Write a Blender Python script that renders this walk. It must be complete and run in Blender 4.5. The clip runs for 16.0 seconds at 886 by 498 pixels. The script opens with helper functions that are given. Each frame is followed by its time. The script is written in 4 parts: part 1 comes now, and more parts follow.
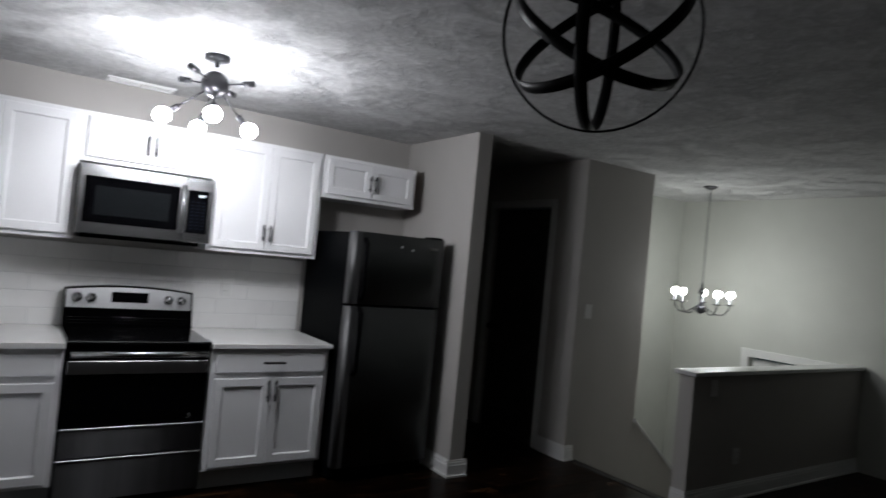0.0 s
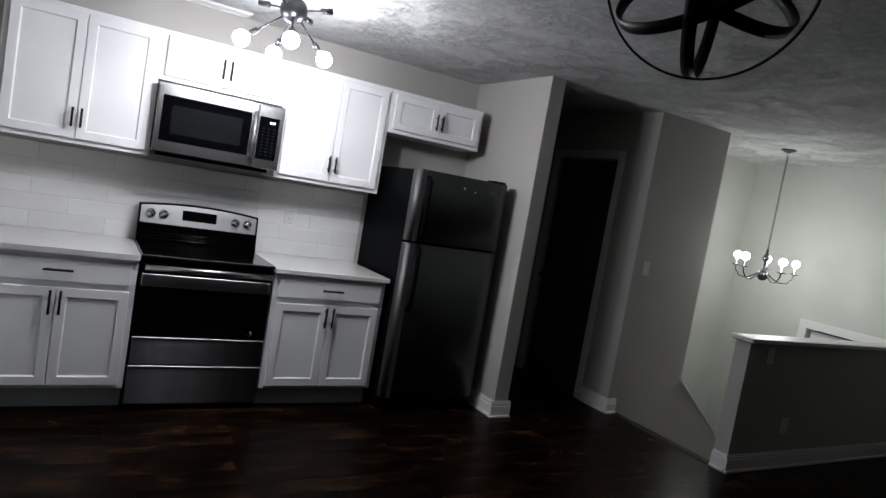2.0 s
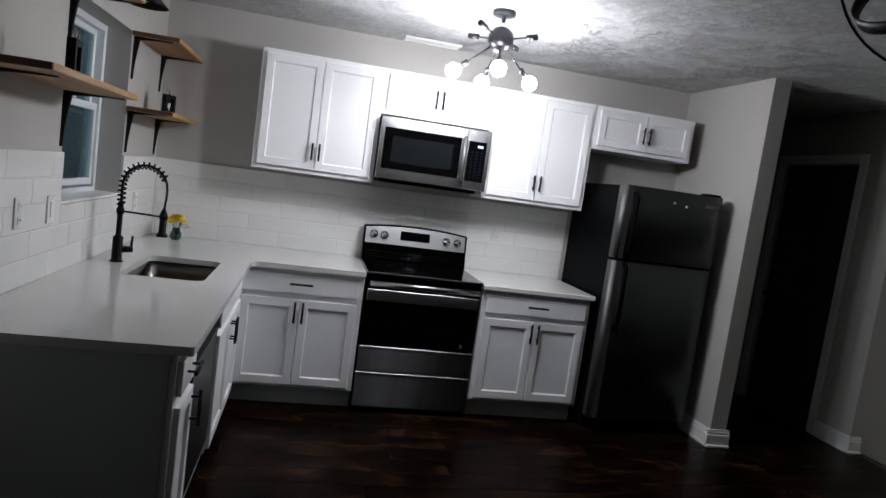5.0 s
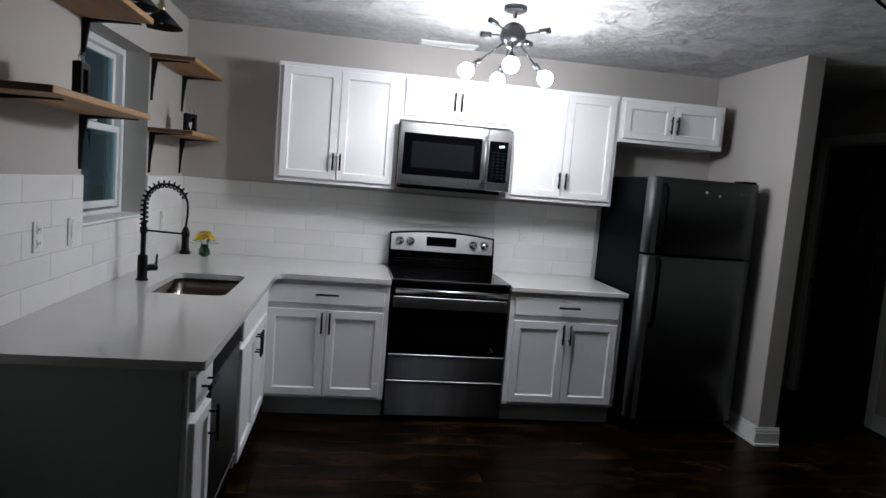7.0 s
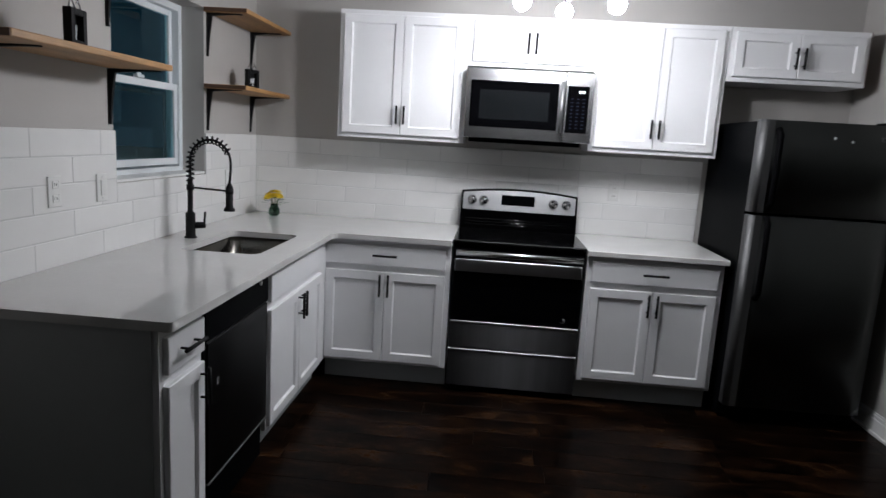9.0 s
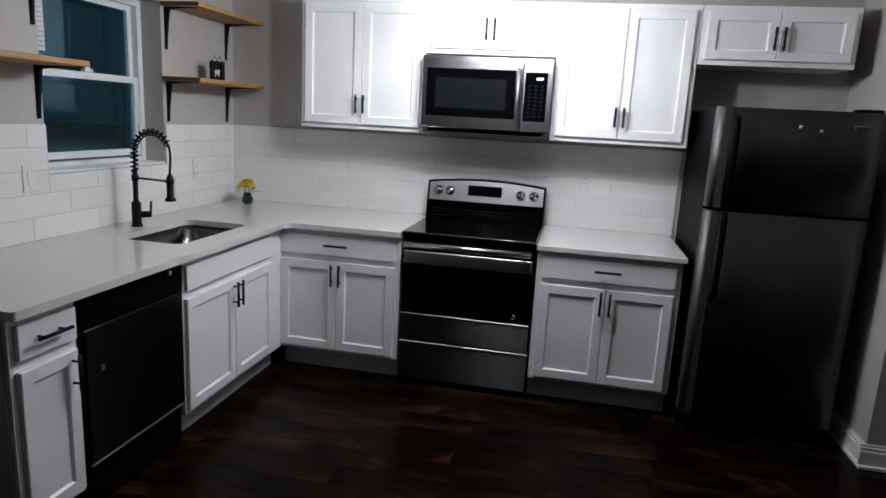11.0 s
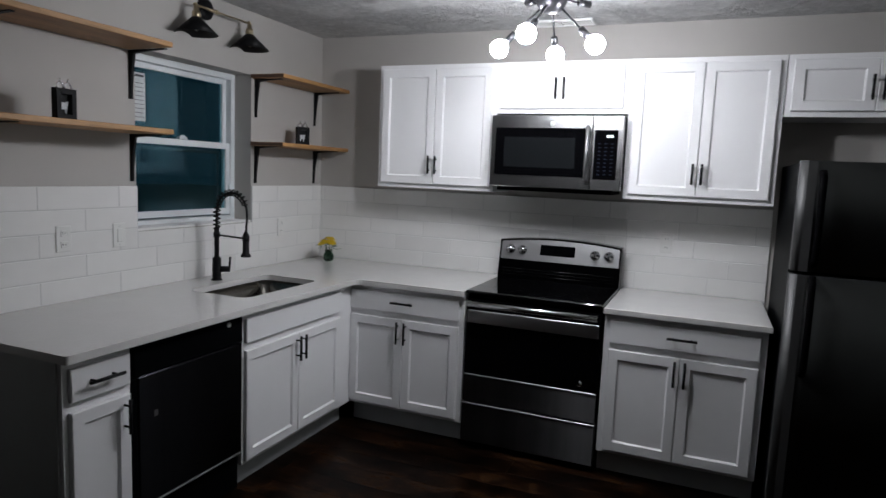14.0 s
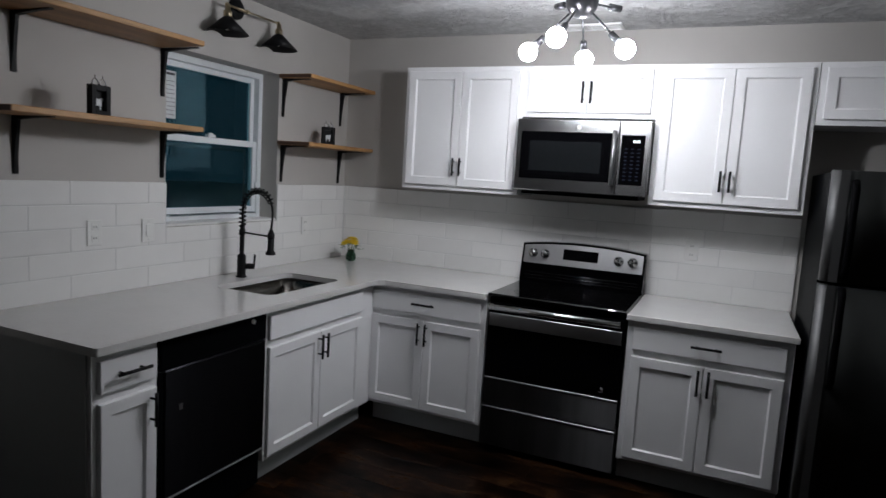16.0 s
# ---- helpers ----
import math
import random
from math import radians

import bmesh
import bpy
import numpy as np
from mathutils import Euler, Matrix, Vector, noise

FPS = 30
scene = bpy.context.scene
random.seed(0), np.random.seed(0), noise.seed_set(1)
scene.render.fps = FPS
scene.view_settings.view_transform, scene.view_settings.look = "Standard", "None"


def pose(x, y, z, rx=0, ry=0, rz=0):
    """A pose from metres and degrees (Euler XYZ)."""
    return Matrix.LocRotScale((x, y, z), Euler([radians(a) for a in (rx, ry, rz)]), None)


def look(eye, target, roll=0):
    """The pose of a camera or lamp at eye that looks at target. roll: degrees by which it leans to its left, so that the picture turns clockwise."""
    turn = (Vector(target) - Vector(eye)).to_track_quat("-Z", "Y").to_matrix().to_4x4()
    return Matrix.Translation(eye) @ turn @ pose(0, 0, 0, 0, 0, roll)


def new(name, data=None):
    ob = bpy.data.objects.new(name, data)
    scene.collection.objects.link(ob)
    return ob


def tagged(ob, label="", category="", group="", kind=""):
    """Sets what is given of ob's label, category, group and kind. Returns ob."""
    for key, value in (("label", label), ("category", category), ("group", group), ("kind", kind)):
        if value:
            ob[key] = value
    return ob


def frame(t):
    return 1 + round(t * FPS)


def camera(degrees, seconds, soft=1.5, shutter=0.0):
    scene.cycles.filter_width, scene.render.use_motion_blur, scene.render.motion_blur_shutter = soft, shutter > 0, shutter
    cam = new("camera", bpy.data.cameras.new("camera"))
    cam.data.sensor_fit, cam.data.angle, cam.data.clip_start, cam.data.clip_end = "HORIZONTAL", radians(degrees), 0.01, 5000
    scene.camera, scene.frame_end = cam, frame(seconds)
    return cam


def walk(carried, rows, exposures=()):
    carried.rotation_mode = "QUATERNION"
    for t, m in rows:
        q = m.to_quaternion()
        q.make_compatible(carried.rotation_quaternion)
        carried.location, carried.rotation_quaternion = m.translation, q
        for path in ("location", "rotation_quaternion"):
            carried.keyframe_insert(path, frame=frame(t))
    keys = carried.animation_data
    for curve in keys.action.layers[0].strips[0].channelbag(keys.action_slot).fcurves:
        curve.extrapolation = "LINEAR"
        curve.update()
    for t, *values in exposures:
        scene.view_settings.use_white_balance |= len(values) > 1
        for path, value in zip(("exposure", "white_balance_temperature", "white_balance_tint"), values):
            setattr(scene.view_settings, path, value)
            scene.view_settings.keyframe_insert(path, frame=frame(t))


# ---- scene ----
cam = camera(69.6, 16.0, shutter=0.4)
PATH = [
    (0, (1.16, -4.626, 1.519), (2.274, -2.965, 1.558), 5.4),
    (0.5, (1.141, -4.639, 1.515), (2.014, -2.84, 1.45), 6.1),
    (1, (1.136, -4.652, 1.496), (1.95, -2.836, 1.299), 7.5),
    (1.5, (1.108, -4.608, 1.508), (2.024, -2.842, 1.308), 9.5),
    (2, (1.097, -4.586, 1.492), (2.099, -2.862, 1.339), 9.8),
    (2.5, (1.127, -4.594, 1.492), (2.054, -2.832, 1.306), 9.3),
    (3, (1.113, -4.614, 1.481), (1.961, -2.809, 1.323), 8.2),
    (3.5, (1.078, -4.655, 1.493), (1.742, -2.778, 1.31), 8.4),
    (4, (1.048, -4.645, 1.505), (1.533, -2.719, 1.265), 8.8),
    (6.3, (1.087, -4.629, 1.516), (1.469, -2.671, 1.375), 7.5),
    (6.5, (1.104, -4.619, 1.524), (1.47, -2.661, 1.348), 7.3),
    (7, (1.171, -4.601, 1.503), (1.458, -2.632, 1.304), 4.7),
    (7.5, (1.243, -4.556, 1.484), (1.593, -2.606, 1.207), 5.1),
    (8, (1.321, -4.395, 1.477), (1.563, -2.439, 1.134), 7.0),
    (8.5, (1.432, -4.31, 1.485), (1.599, -2.351, 1.115), 4.6),
    (8.7, (1.516, -4.31, 1.467), (1.525, -2.337, 1.136), 3.8),
    (10.8, (2.294, -4.135, 1.529), (1.897, -2.218, 1.119), 2.7),
    (11, (2.365, -4.135, 1.542), (1.98, -2.214, 1.14), 3.1),
    (11.5, (2.475, -4.072, 1.523), (2.078, -2.14, 1.192), 2.6),
    (12, (2.545, -3.973, 1.533), (2.201, -2.037, 1.169), 2.5),
    (12.5, (2.627, -3.967, 1.551), (2.195, -2.042, 1.223), 3.3),
    (13, (2.678, -3.944, 1.536), (2.283, -2.009, 1.219), 4.7),
    (13.5, (2.643, -3.981, 1.553), (2.051, -2.089, 1.29), 2.0),
    (14, (2.645, -4.004, 1.548), (1.889, -2.168, 1.312), 2.4),
    (14.5, (2.648, -4.018, 1.551), (1.848, -2.2, 1.321), 2.8),
    (15, (2.643, -4.011, 1.551), (1.879, -2.174, 1.344), 4.1),
    (15.5, (2.621, -4.006, 1.539), (1.881, -2.163, 1.3), 4.8),
    (16, (2.62, -4.018, 1.546), (1.812, -2.204, 1.314), 3.5),
]
walk(cam, [(t, look(eye, target, roll)) for t, eye, target, roll in PATH],
     [(0, -0.32), (0.6, -0.28), (1.2, -0.08), (4, 0.06), (6.5, -0.11), (8.2, 0.13), (12.5, 0.01), (14, -0.29), (16, -0.42)])

# ---- world and light ----
from mathutils.geometry import tessellate_polygon

world = bpy.data.worlds.new("night")
scene.world = world
world.use_nodes = True
wn = world.node_tree.nodes
wn["Background"].inputs[0].default_value = (0.015, 0.10, 0.15, 1)
wn["Background"].inputs[1].default_value = 0.12

BULB = 254.0
CANDLE = 128.0
CEIL = 2.468


# ---- materials ----
def material(name, color, rough=0.5, metal=0.0, grain=0.0, scale=20.0, bump=0.0, bump_scale=60.0, stretch=(1, 1, 1), spec=0.5, ior=1.5, coat=0.0, rough_vary=0.0, per_object=0.0):
    m = bpy.data.materials.new(name)
    m.use_nodes = True
    nt = m.node_tree
    n, l = nt.nodes, nt.links
    b = n["Principled BSDF"]
    b.inputs["Base Color"].default_value = (*color, 1)
    b.inputs["Roughness"].default_value = rough
    b.inputs["Metallic"].default_value = metal
    b.inputs["Specular IOR Level"].default_value = spec
    b.inputs["Coat Weight"].default_value = coat
    b.inputs["IOR"].default_value = ior
    tc = n.new("ShaderNodeTexCoord")
    mp = n.new("ShaderNodeMapping")
    mp.inputs["Scale"].default_value = stretch
    l.new(tc.outputs["Object"], mp.inputs["Vector"])
    if grain or rough_vary:
        t1 = n.new("ShaderNodeTexNoise")
        t1.inputs["Scale"].default_value = scale
        t1.inputs["Detail"].default_value = 6
        l.new(mp.outputs[0], t1.inputs["Vector"])
        t2 = n.new("ShaderNodeTexNoise")
        t2.inputs["Scale"].default_value = scale / 9
        l.new(mp.outputs[0], t2.inputs["Vector"])
        ad = n.new("ShaderNodeMath")
        ad.operation = "ADD"
        l.new(t1.outputs["Fac"], ad.inputs[0])
        l.new(t2.outputs["Fac"], ad.inputs[1])
        mr = n.new("ShaderNodeMapRange")
        mr.inputs["From Min"].default_value, mr.inputs["From Max"].default_value = 0.6, 1.4
        mr.inputs["To Min"].default_value, mr.inputs["To Max"].default_value = 1 - grain, 1 + grain
        l.new(ad.outputs[0], mr.inputs["Value"])
        mul = n.new("ShaderNodeVectorMath")
        mul.operation = "SCALE"
        mul.inputs[0].default_value = color
        l.new(mr.outputs[0], mul.inputs["Scale"])
        last = mul
        if per_object:
            oi = n.new("ShaderNodeObjectInfo")
            r2 = n.new("ShaderNodeMapRange")
            r2.inputs["To Min"].default_value, r2.inputs["To Max"].default_value = 1 - per_object, 1 + per_object
            l.new(oi.outputs["Random"], r2.inputs["Value"])
            last = n.new("ShaderNodeVectorMath")
            last.operation = "SCALE"
            l.new(mul.outputs[0], last.inputs[0])
            l.new(r2.outputs[0], last.inputs["Scale"])
        l.new(last.outputs[0], b.inputs["Base Color"])
        if rough_vary:
            rr = n.new("ShaderNodeMapRange")
            rr.inputs["From Min"].default_value, rr.inputs["From Max"].default_value = 0.6, 1.4
            rr.inputs["To Min"].default_value, rr.inputs["To Max"].default_value = max(0.02, rough - rough_vary), rough + rough_vary
            l.new(ad.outputs[0], rr.inputs["Value"])
            l.new(rr.outputs[0], b.inputs["Roughness"])
    if bump:
        t3 = n.new("ShaderNodeTexNoise")
        t3.inputs["Scale"].default_value = bump_scale
        t3.inputs["Detail"].default_value = 4
        l.new(mp.outputs[0], t3.inputs["Vector"])
        bp = n.new("ShaderNodeBump")
        bp.inputs["Strength"].default_value = 1.0
        bp.inputs["Distance"].default_value = bump
        l.new(t3.outputs["Fac"], bp.inputs["Height"])
        l.new(bp.outputs[0], b.inputs["Normal"])
    return m


def brushed(m, amount, turn=0.0):
    b = m.node_tree.nodes["Principled BSDF"]
    b.inputs["Anisotropic"].default_value, b.inputs["Anisotropic Rotation"].default_value = amount, turn


def glowing(name, color, strength):
    m = bpy.data.materials.new(name)
    m.use_nodes = True
    b = m.node_tree.nodes["Principled BSDF"]
    b.inputs["Base Color"].default_value = (0.8, 0.8, 0.8, 1)
    b.inputs["Emission Color"].default_value = (*color, 1)
    b.inputs["Emission Strength"].default_value = strength
    return m


def glass_mat(name, color, alpha_rough=0.0, ior=1.45):
    m = bpy.data.materials.new(name)
    m.use_nodes = True
    b = m.node_tree.nodes["Principled BSDF"]
    b.inputs["Base Color"].default_value = (*color, 1)
    b.inputs["Roughness"].default_value = alpha_rough
    b.inputs["Transmission Weight"].default_value = 1.0
    b.inputs["IOR"].default_value = ior
    return m


WALL = material("greige_wall_paint", (0.45, 0.432, 0.41), 0.75, grain=0.03, scale=6, bump=0.0006, bump_scale=220)
ENTRY = material("pale_grey_green_wall_paint", (0.56, 0.57, 0.53), 0.75, grain=0.05, scale=4, bump=0.0006, bump_scale=200)
TRIMM = material("white_trim_paint", (0.78, 0.78, 0.77), 0.35, grain=0.02, scale=10)
CAB = material("white_cabinet_paint", (0.81, 0.81, 0.82), 0.38, grain=0.02, scale=8, bump=0.0001, bump_scale=300)
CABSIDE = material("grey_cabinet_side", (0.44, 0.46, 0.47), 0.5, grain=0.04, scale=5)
WOODCAB = material("brown_cabinet_side", (0.14, 0.08, 0.05), 0.5, grain=0.2, scale=30, stretch=(1, 1, 0.1))
QUARTZ = material("white_quartz", (0.61, 0.605, 0.59), 0.07, grain=0.03, scale=60, rough_vary=0.02)
TILE = material("white_glazed_tile", (0.77, 0.765, 0.75), 0.13, grain=0.03, scale=8, per_object=0.04, bump=0.0006, bump_scale=7)
GROUT = material("light_grey_grout", (0.60, 0.60, 0.59), 0.85, grain=0.08, scale=60)
STEEL = material("brushed_steel", (0.31, 0.31, 0.315), 0.5, 1.0, grain=0.03, scale=9, stretch=(60, 60, 1), rough_vary=0.05)
STEELH = material("brushed_steel_horizontal", (0.50, 0.50, 0.505), 0.25, 1.0, grain=0.025, scale=14, stretch=(0.5, 1, 60), rough_vary=0.02)
STEELM = material("microwave_steel", (0.66, 0.66, 0.665), 0.22, 1.0, grain=0.025, scale=14, stretch=(0.5, 1, 60), rough_vary=0.02)
# steel darkened for the dark room it mirrors; upright reflection streaks in its colour
STEELR = material("range_steel_with_reflections", (0.095, 0.095, 0.098), 0.33, 1.0, grain=0.3, scale=9, stretch=(2, 1, 0.1))
brushed(STEELR, 1.0, 0.25)
STEELP = material("panel_steel", (0.44, 0.44, 0.445), 0.4, 1.0, grain=0.04, scale=14, stretch=(0.5, 1, 60))
TRIMSTEEL = material("satin_trim_steel", (0.15, 0.15, 0.152), 0.6, 1.0, grain=0.03, scale=9, stretch=(60, 60, 1))
DARKSTEEL = material("dark_brushed_steel", (0.095, 0.1, 0.099), 0.42, 1.0, grain=0.03, scale=14, stretch=(60, 60, 0.5), rough_vary=0.05)
BLACKP = material("black_painted_steel", (0.0022, 0.0025, 0.003), 0.4, spec=0.5, ior=1.08, grain=0.1, scale=30, bump=0.0002, bump_scale=400)
BACKG = material("black_enamel", (0.0008, 0.0008, 0.001), 0.1, ior=1.3)
HOB = material("black_hob_glass", (0.001, 0.001, 0.0012), 0.05, ior=1.42)
BLACKG = material("black_glass", (0.002, 0.002, 0.0025), 0.05, spec=0.5, ior=1.12)
DARKGREYG = material("dark_grey_oven_window", (0.008, 0.009, 0.010), 0.12, ior=1.35)
BLACKM = material("matte_black_metal", (0.009, 0.009, 0.010), 0.45, 0.0, spec=0.5, ior=1.2, grain=0.1, scale=40)
STICKM = material("faded_sticker", (0.10, 0.10, 0.10), 0.6)
HANDLEB = material("black_handle_plastic", (0.003, 0.003, 0.0035), 0.5, ior=1.08)
GUN = material("gunmetal", (0.05, 0.05, 0.055), 0.34, 0.8, grain=0.1, scale=30)
BRASS = material("aged_brass", (0.5, 0.42, 0.28), 0.3, 1.0, grain=0.1, scale=30)
SINKM = material("satin_sink_steel", (0.20, 0.19, 0.172), 0.18, 1.0, grain=0.06, scale=12, stretch=(1, 40, 1))
PINE = material("oiled_pine", (0.36, 0.19, 0.07), 0.5, grain=0.4, scale=26, stretch=(4, 0.5, 8), bump=0.0003, bump_scale=80)
FLOORDARK = material("dark_underfloor", (0.004, 0.003, 0.002), 0.8)
PINEEND = material("dark_pine_end", (0.10, 0.05, 0.028), 0.6, grain=0.2, scale=50)
PLASTIC = material("white_plastic", (0.72, 0.72, 0.70), 0.35)
VINYL = material("white_vinyl", (0.72, 0.75, 0.77), 0.35, grain=0.02, scale=9)
YELLOW = material("yellow_petal", (0.85, 0.62, 0.02), 0.6, grain=0.15, scale=60)
LEAF = material("dark_green_leaf", (0.05, 0.10, 0.04), 0.5, grain=0.2, scale=60)
VASE = glass_mat("vase_glass", (0.25, 0.42, 0.32), 0.05)
SCREEN = glowing("clock_digits", (0.7, 0.95, 1.0), 1.5)
KEYM = material("dim_key_print", (0.012, 0.016, 0.028), 0.6, ior=1.15)
PRINTM = material("pale_print", (0.6, 0.62, 0.63), 0.6, grain=0.2, scale=90)
CARPET = material("grey_stair_carpet", (0.16, 0.15, 0.14), 0.95, grain=0.2, scale=150, bump=0.003, bump_scale=300)
# broad upright streaks in the colour stand for stretched reflections
DWSTEEL = material("dark_dishwasher_steel", (0.018, 0.0185, 0.0205), 0.33, 1.0, grain=0.2, scale=8, stretch=(2, 2, 0.1))
brushed(DWSTEEL, 1.0, 0.25)
# near-black walls: the gloom of unlit rooms is put into the colour
SHADEWALL = material("wall_darkened_for_shade", (0.06, 0.06, 0.06), 0.8, grain=0.05, scale=4)
DARKDOOR = material("dark_door", (0.03, 0.03, 0.03), 0.45, grain=0.08, scale=10)
NIGHTM = material("night_lawn", (0.05, 0.09, 0.09), 0.9, grain=0.3, scale=3)
SIDING = material("neighbour_siding", (0.07, 0.12, 0.14), 0.8, grain=0.1, scale=4)
LIT = glowing("lit_bulb", (0.965, 0.985, 1.05), BULB)
LITC = glowing("lit_candle_bulb", (0.97, 1.0, 0.99), CANDLE)


def ceiling_mat():
    m = bpy.data.materials.new("stomped_ceiling_plaster")
    m.use_nodes = True
    n, l = m.node_tree.nodes, m.node_tree.links
    b = n["Principled BSDF"]
    b.inputs["Roughness"].default_value = 0.85
    tc = n.new("ShaderNodeTexCoord")
    base = n.new("ShaderNodeTexNoise")
    base.inputs["Scale"].default_value = 3.2
    base.inputs["Detail"].default_value = 5
    base.inputs["Distortion"].default_value = 1.2
    l.new(tc.outputs["Object"], base.inputs["Vector"])
    n2 = n.new("ShaderNodeTexNoise")
    n2.inputs["Scale"].default_value = 19
    n2.inputs["Detail"].default_value = 6
    n2.inputs["Roughness"].default_value = 0.7
    n2.inputs["Distortion"].default_value = 0.9
    l.new(tc.outputs["Object"], n2.inputs["Vector"])
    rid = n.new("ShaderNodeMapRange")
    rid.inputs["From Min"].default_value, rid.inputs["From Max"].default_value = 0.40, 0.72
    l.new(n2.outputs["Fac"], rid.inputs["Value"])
    mix = n.new("ShaderNodeMath")
    mix.operation = "MULTIPLY_ADD"
    patch = n.new("ShaderNodeMapRange")
    patch.inputs["From Min"].default_value, patch.inputs["From Max"].default_value = 0.42, 0.60
    patch.inputs["To Min"].default_value, patch.inputs["To Max"].default_value = 0.25, 1.5
    l.new(base.outputs["Fac"], patch.inputs["Value"])
    l.new(patch.outputs[0], mix.inputs[1])
    l.new(rid.outputs[0], mix.inputs[0])
    l.new(base.outputs["Fac"], mix.inputs[2])
    bp = n.new("ShaderNodeBump")
    bp.inputs["Strength"].default_value = 1.0
    bp.inputs["Distance"].default_value = 0.013
    l.new(mix.outputs[0], bp.inputs["Height"])
    l.new(bp.outputs[0], b.inputs["Normal"])
    # relief shade put into the colour: plaster hollows darker than ridges
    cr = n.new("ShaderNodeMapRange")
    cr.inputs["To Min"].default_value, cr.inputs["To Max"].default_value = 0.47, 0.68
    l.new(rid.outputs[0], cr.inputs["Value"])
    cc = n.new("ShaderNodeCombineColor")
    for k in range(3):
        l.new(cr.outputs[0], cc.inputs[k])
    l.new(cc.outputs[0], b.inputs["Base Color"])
    return m


def plank_mat():
    m = bpy.data.materials.new("dark_walnut_plank")
    m.use_nodes = True
    n, l = m.node_tree.nodes, m.node_tree.links
    b = n["Principled BSDF"]
    b.inputs["IOR"].default_value = 1.14
    tc = n.new("ShaderNodeTexCoord")
    oi = n.new("ShaderNodeObjectInfo")
    off = n.new("ShaderNodeVectorMath")
    off.operation = "MULTIPLY_ADD"
    off.inputs[1].default_value = (37, 37, 37)
    cmb = n.new("ShaderNodeCombineXYZ")
    for k in range(3):
        l.new(oi.outputs["Random"], cmb.inputs[k])
    l.new(cmb.outputs[0], off.inputs[0])
    l.new(tc.outputs["Object"], off.inputs[2])
    mp = n.new("ShaderNodeMapping")
    mp.inputs["Scale"].default_value = (1.1, 2.1, 1)
    l.new(off.outputs[0], mp.inputs["Vector"])
    big = n.new("ShaderNodeTexNoise")
    big.inputs["Scale"].default_value = 3.0
    big.inputs["Detail"].default_value = 7
    big.inputs["Roughness"].default_value = 0.76
    big.inputs["Distortion"].default_value = 0.25
    l.new(mp.outputs[0], big.inputs["Vector"])
    ramp = n.new("ShaderNodeValToRGB")
    e = ramp.color_ramp.elements
    e[0].position, e[0].color = 0.40, (0.0012, 0.0008, 0.0006, 1)
    e[1].position, e[1].color = 0.74, (0.085, 0.038, 0.016, 1)
    mid = ramp.color_ramp.elements.new(0.54)
    mid.color = (0.012, 0.0052, 0.0026, 1)
    l.new(big.outputs["Fac"], ramp.inputs[0])
    r2 = n.new("ShaderNodeMapRange")
    r2.inputs["To Min"].default_value, r2.inputs["To Max"].default_value = 0.55, 0.85
    l.new(oi.outputs["Random"], r2.inputs["Value"])
    sc = n.new("ShaderNodeVectorMath")
    sc.operation = "SCALE"
    l.new(ramp.outputs[0], sc.inputs[0])
    l.new(r2.outputs[0], sc.inputs["Scale"])
    l.new(sc.outputs[0], b.inputs["Base Color"])
    rr = n.new("ShaderNodeMapRange")
    rr.inputs["To Min"].default_value, rr.inputs["To Max"].default_value = 0.36, 0.22
    l.new(big.outputs["Fac"], rr.inputs["Value"])
    l.new(rr.outputs[0], b.inputs["Roughness"])
    bp = n.new("ShaderNodeBump")
    bp.inputs["Distance"].default_value = 0.0012
    l.new(big.outputs["Fac"], bp.inputs["Height"])
    l.new(bp.outputs[0], b.inputs["Normal"])
    return m


CEILM = ceiling_mat()
PLANK = plank_mat()


# ---- building helpers ----
def box(bm, x0, x1, y0, y1, z0, z1, bevel=0.0, seg=1):
    vs = [bm.verts.new((x, y, z)) for x in (x0, x1) for y in (y0, y1) for z in (z0, z1)]
    fs = [(0, 1, 3, 2), (4, 6, 7, 5), (0, 4, 5, 1), (2, 3, 7, 6), (0, 2, 6, 4), (1, 5, 7, 3)]
    faces = [bm.faces.new([vs[i] for i in f]) for f in fs]
    if bevel:
        edges = list({e for f in faces for e in f.edges})
        bmesh.ops.bevel(bm, geom=edges, offset=bevel, segments=seg, affect="EDGES", profile=0.6)
    return bm


def boxes(*rows, bevel=0.0):
    bm = bmesh.new()
    for r in rows:
        box(bm, *r, bevel=bevel)
    return bm


def tube(bm, points, r, n=10, caps=True):
    """A round bar along points; r is one radius or one for each point."""
    pts = [Vector(p) for p in points]
    rs = r if isinstance(r, (list, tuple)) else [r] * len(pts)
    rings = []
    up = None
    for i, p in enumerate(pts):
        d = (pts[min(i + 1, len(pts) - 1)] - pts[max(i - 1, 0)]).normalized()
        if up is None:
            up = d.orthogonal().normalized()
        up = (up - d * up.dot(d)).normalized()
        side = d.cross(up)
        rings.append([bm.verts.new(p + rs[i] * (math.cos(a) * up + math.sin(a) * side)) for a in (2 * math.pi * k / n for k in range(n))])
    for a, b in zip(rings, rings[1:]):
        for k in range(n):
            f = bm.faces.new((a[k], a[(k + 1) % n], b[(k + 1) % n], b[k]))
            f.smooth = True
    if caps:
        bm.faces.new(rings[0][::-1])
        bm.faces.new(rings[-1])
    return bm


